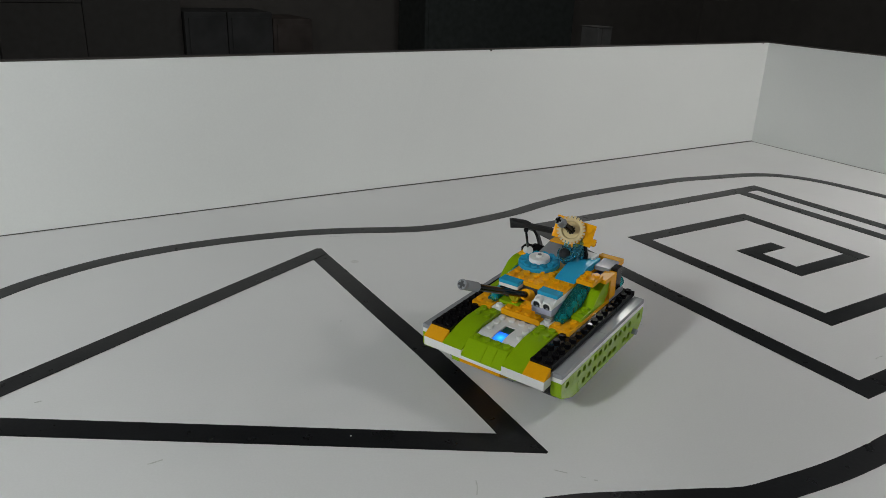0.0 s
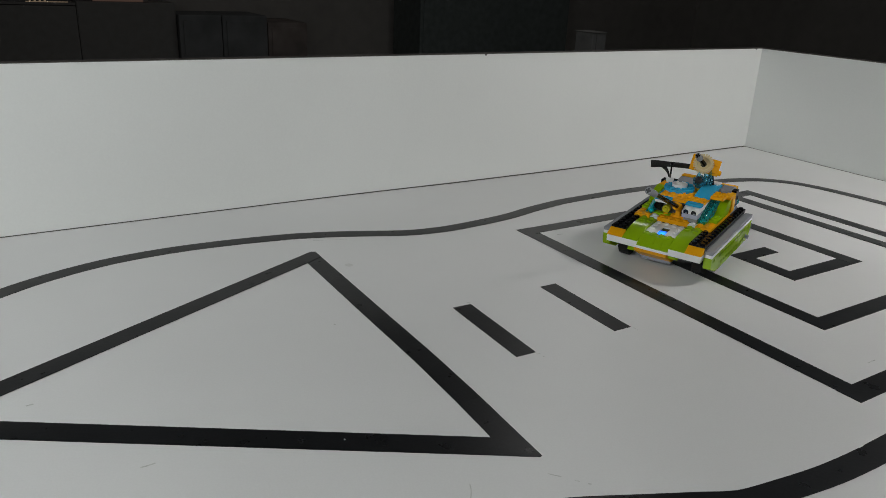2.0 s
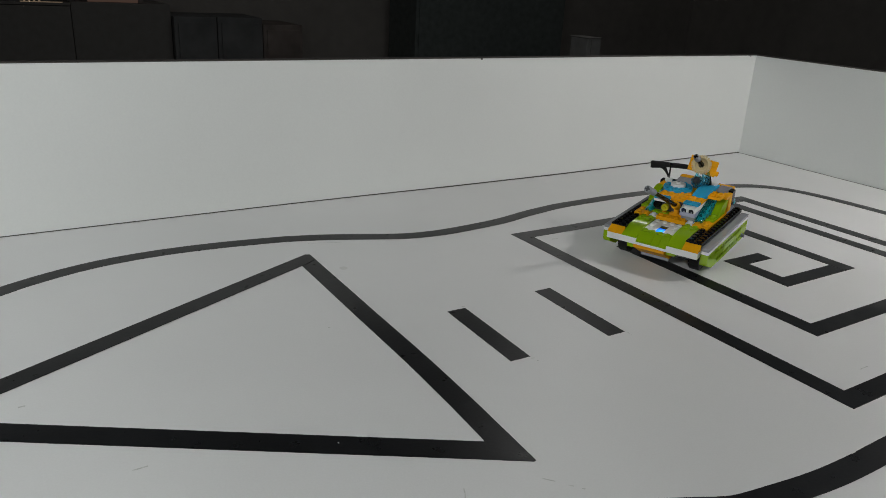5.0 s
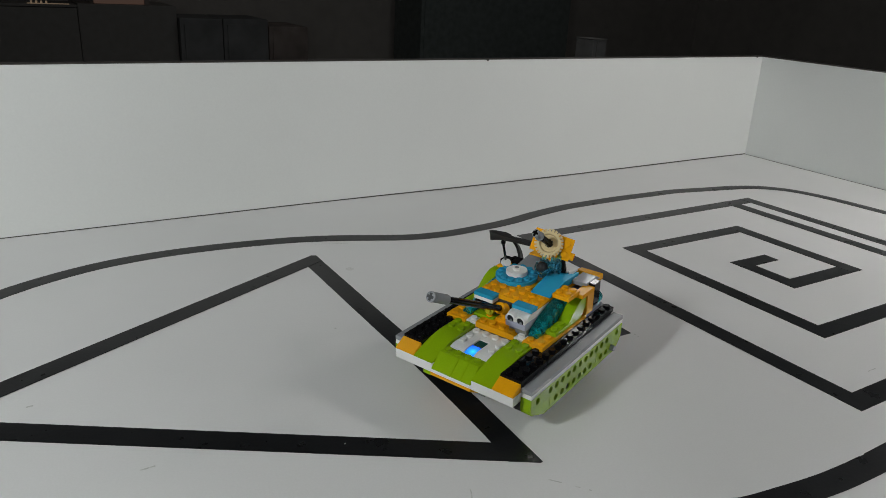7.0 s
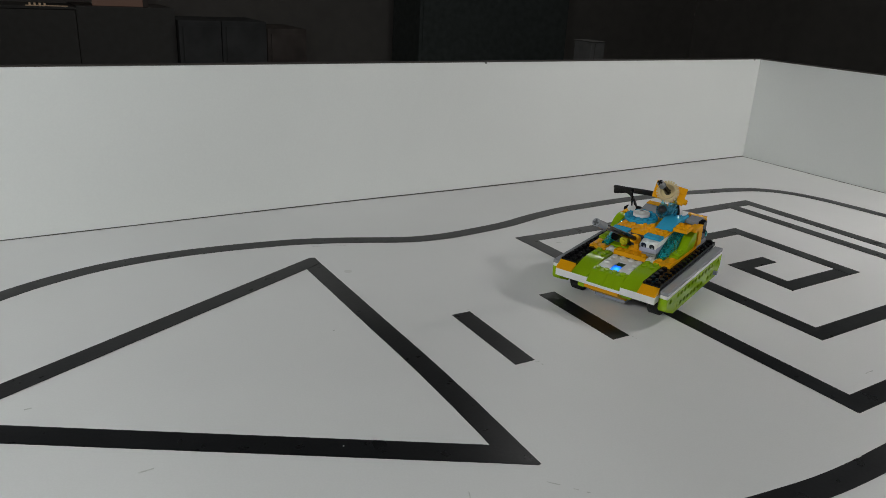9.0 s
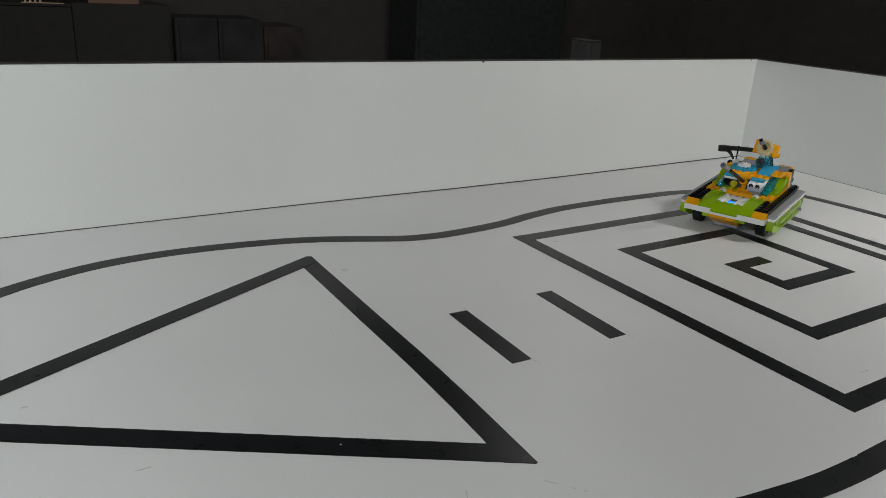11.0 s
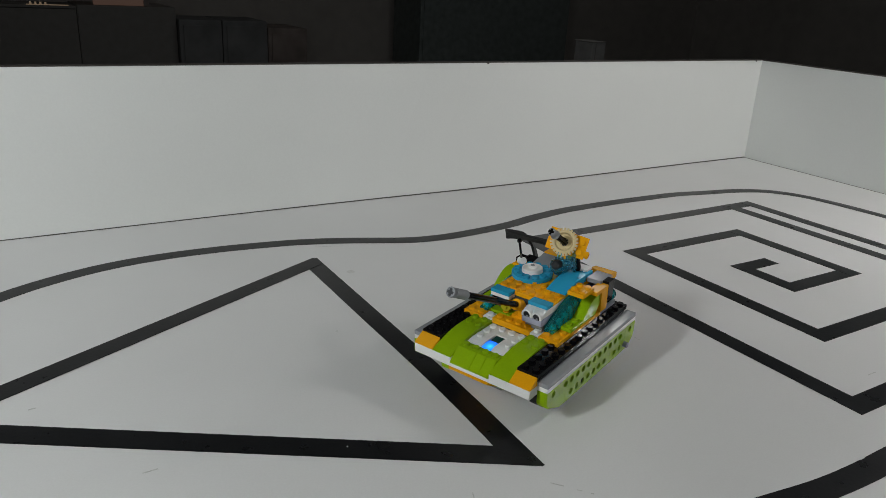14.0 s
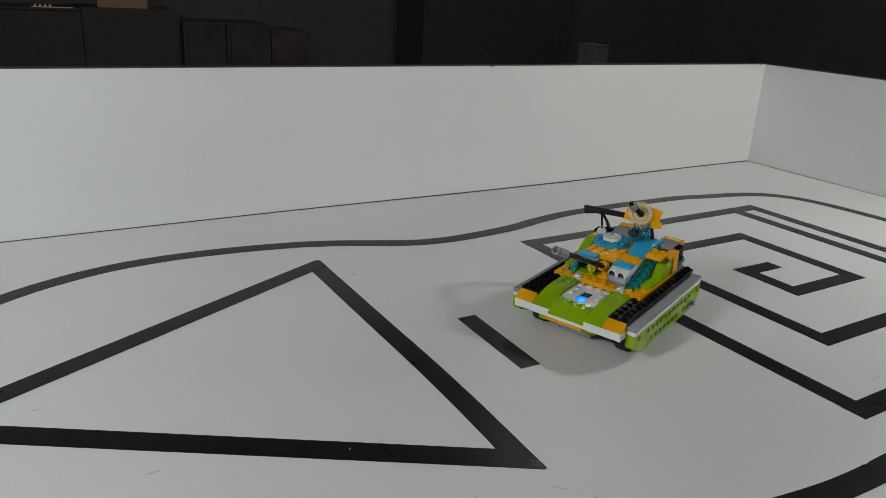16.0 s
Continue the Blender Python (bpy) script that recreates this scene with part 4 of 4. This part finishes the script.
def cable(root):
    """A flat black cable that loops out from behind the dish and back into the tail."""
    ctrl = [(-41, -2, 83.2), (-42.5, -15, 82.6), (-46.5, -34, 80.0), (-50.5, -50, 77.2), (-54.5, -57.5, 74.6), (-60.5, -57, 72.6), (-69, -51, 70), (-74.5, -46, 62), (-75, -42, 54), (-66, -36, 49), (-58, -33, 48)]
    pts = []
    c = [Vector(p) for p in ctrl]
    c = [c[0] * 2 - c[1]] + c + [c[-1] * 2 - c[-2]]
    for a, b, d, e in zip(c, c[1:], c[2:], c[3:]):
        for k in range(5):
            t = k / 5
            pts.append(0.5 * (2 * b + (d - a) * t + (2 * a - 5 * b + 4 * d - e) * t * t + (3 * b - a - 3 * d + e) * t ** 3))
    bm = bmesh.new()
    rings = []
    for i, p in enumerate(pts):
        d = (pts[min(i + 1, len(pts) - 1)] - pts[max(i - 1, 0)]).normalized()
        fold = math.exp(-((i - 20) / 6.0) ** 2)
        w = Vector((0.85 - 0.6 * fold, 0.0, 0.8 + 0.2 * fold))
        w = (w - d * w.dot(d)).normalized() * 3.9
        t = d.cross(w).normalized() * 1.0
        rings.append([bm.verts.new(p + a + b) for a, b in ((w, t), (w, -t), (-w, -t), (-w, t))])
    for r, q in zip(rings, rings[1:]):
        for k in range(4):
            bm.faces.new((r[k], r[(k + 1) % 4], q[(k + 1) % 4], q[k]))
    bm.faces.new(rings[0])
    bm.faces.new(rings[-1])
    part("cable", to_metres(bm), RUBBER, root, "flat black cable looping behind the turret")


def wheels(root):
    """Four ribbed rubber wheels on grey rims; their bottoms stand on the floor when the nose dips."""
    made = []
    for x, y, zc, r in ((38, 38.5, 16.9, 14.2), (38, -38.5, 16.9, 14.2), (-42, 38.5, 11.3, 14.2), (-42, -38.5, 11.3, 14.2)):
        bm = bmesh.new()
        n = 24
        add_cyl(bm, (0, -5.4, 0), (0, 5.4, 0), r, seg=36, bevel=1.4)
        wheel = part("wheel", to_metres(bm), RUBBER, root, "black rubber wheel")
        wheel.matrix_basis = pose(x * MM, y * MM, zc * MM)
        bm = bmesh.new()
        for k in range(n):
            a = 2 * math.pi * k / n
            m = Matrix.Rotation(a, 4, "Y") @ Matrix.Translation((r - 0.2, 0, 0))
            bmesh.ops.create_cube(bm, size=1.0, matrix=m @ Matrix.Diagonal((0.8, 9.4, 1.6, 1)))
        part("tread", to_metres(bm), RUBBER, wheel)
        bm = bmesh.new()
        add_cyl(bm, (0, -5.6, 0), (0, 5.6, 0), 7.5, seg=24, bevel=0.5)
        for k in range(4):
            a = k * math.pi / 2
            add_cyl(bm, (4.6 * math.cos(a), -5.9, 4.6 * math.sin(a)), (4.6 * math.cos(a), 5.9, 4.6 * math.sin(a)), 1.5, seg=10)
        part("rim", to_metres(bm), GREY, wheel, "grey wheel rim")
        made.append((wheel, x, y, zc, r))
    return made


def build_tank():
    root = tagged(new("toy_tank"), "lime, orange and white toy brick tank with a blue light", "toy tank")
    for s in (1, -1):
        side_panel(root, s)
    front(root)
    control_hub(root)
    deck(root)
    sensor_head(root)
    roof(root)
    turntable(root)
    dish(root)
    cable(root)
    return root, wheels(root)


tank, tank_wheels = build_tank()


# ---- what moves ----
DRIVE = [
    (0, 0.3247, 0.3732, -158.1),
    (0.5, 0.3814, 0.3962, -158.0),
    (1, 0.4558, 0.4255, -158.1),
    (1.5, 0.5322, 0.4549, -158.3),
    (2, 0.6083, 0.4837, -158.5),
    (2.5, 0.6885, 0.5146, -158.5),
    (3, 0.7644, 0.5429, -158.8),
    (3.4, 0.8218, 0.5652, -158.9),
    (3.5, 0.8324, 0.5675, -159.1),
    (3.6, 0.8480, 0.5755, -159.1),
    (3.7, 0.8603, 0.5815, -159.2),
    (3.8, 0.8363, 0.5715, -159.2),
    (4, 0.7942, 0.5528, -159.1),
    (4.2, 0.7609, 0.5410, -159.0),
    (6.3, 0.4233, 0.4190, -159.5),
    (6.5, 0.3895, 0.4037, -159.5),
    (7, 0.3067, 0.3729, -159.4),
    (7.2, 0.2700, 0.3622, -159.2),
    (7.3, 0.2600, 0.3571, -159.0),
    (7.4, 0.2655, 0.3596, -158.9),
    (7.5, 0.2805, 0.3634, -158.7),
    (8, 0.3573, 0.3920, -159.2),
    (8.5, 0.4343, 0.4199, -160.2),
    (9, 0.5137, 0.4470, -160.6),
    (9.2, 0.5446, 0.4580, -160.8),
    (10.9, 0.8099, 0.5489, -160.8),
    (11, 0.8098, 0.5489, -160.8),
    (11.3, 0.7640, 0.5336, -160.6),
    (11.5, 0.7356, 0.5242, -160.6),
    (12, 0.6544, 0.4954, -160.2),
    (12.5, 0.5724, 0.4671, -159.9),
    (13, 0.4886, 0.4365, -160.1),
    (13.5, 0.4054, 0.4070, -160.2),
    (14, 0.3235, 0.3779, -160.1),
    (14.4, 0.2643, 0.3569, -160.2),
    (14.5, 0.2503, 0.3512, -160.3),
    (14.6, 0.2374, 0.3455, -160.3),
    (14.7, 0.2401, 0.3472, -160.2),
    (14.8, 0.2525, 0.3531, -160.2),
    (15, 0.2841, 0.3635, -160.1),
    (15.5, 0.3604, 0.3900, -160.4),
    (16, 0.4386, 0.4163, -160.7),
]
DIP = 4.0


def motions():
    walk(tank, [(t, pose(x, y, 0.0, 0, DIP, a)) for t, x, y, a in DRIVE])
    # the wheels roll by the way driven
    ways, total = [0.0], 0.0
    for (t0, x0, y0, a0), (t1, x1, y1, a1) in zip(DRIVE, DRIVE[1:]):
        total += (x1 - x0) * math.cos(radians(a0)) + (y1 - y0) * math.sin(radians(a0))
        ways.append(total)
    times = [r[0] for r in DRIVE]
    steps = [k / 15 for k in range(16 * 15 + 1)]
    rolled = np.interp(steps, times, ways)
    for wheel, x, y, zc, r in tank_wheels:
        walk(wheel, [(t, pose(x * MM, y * MM, zc * MM) @ Matrix.Rotation(w / (r * MM), 4, "Y")) for t, w in zip(steps, rolled)])


motions()
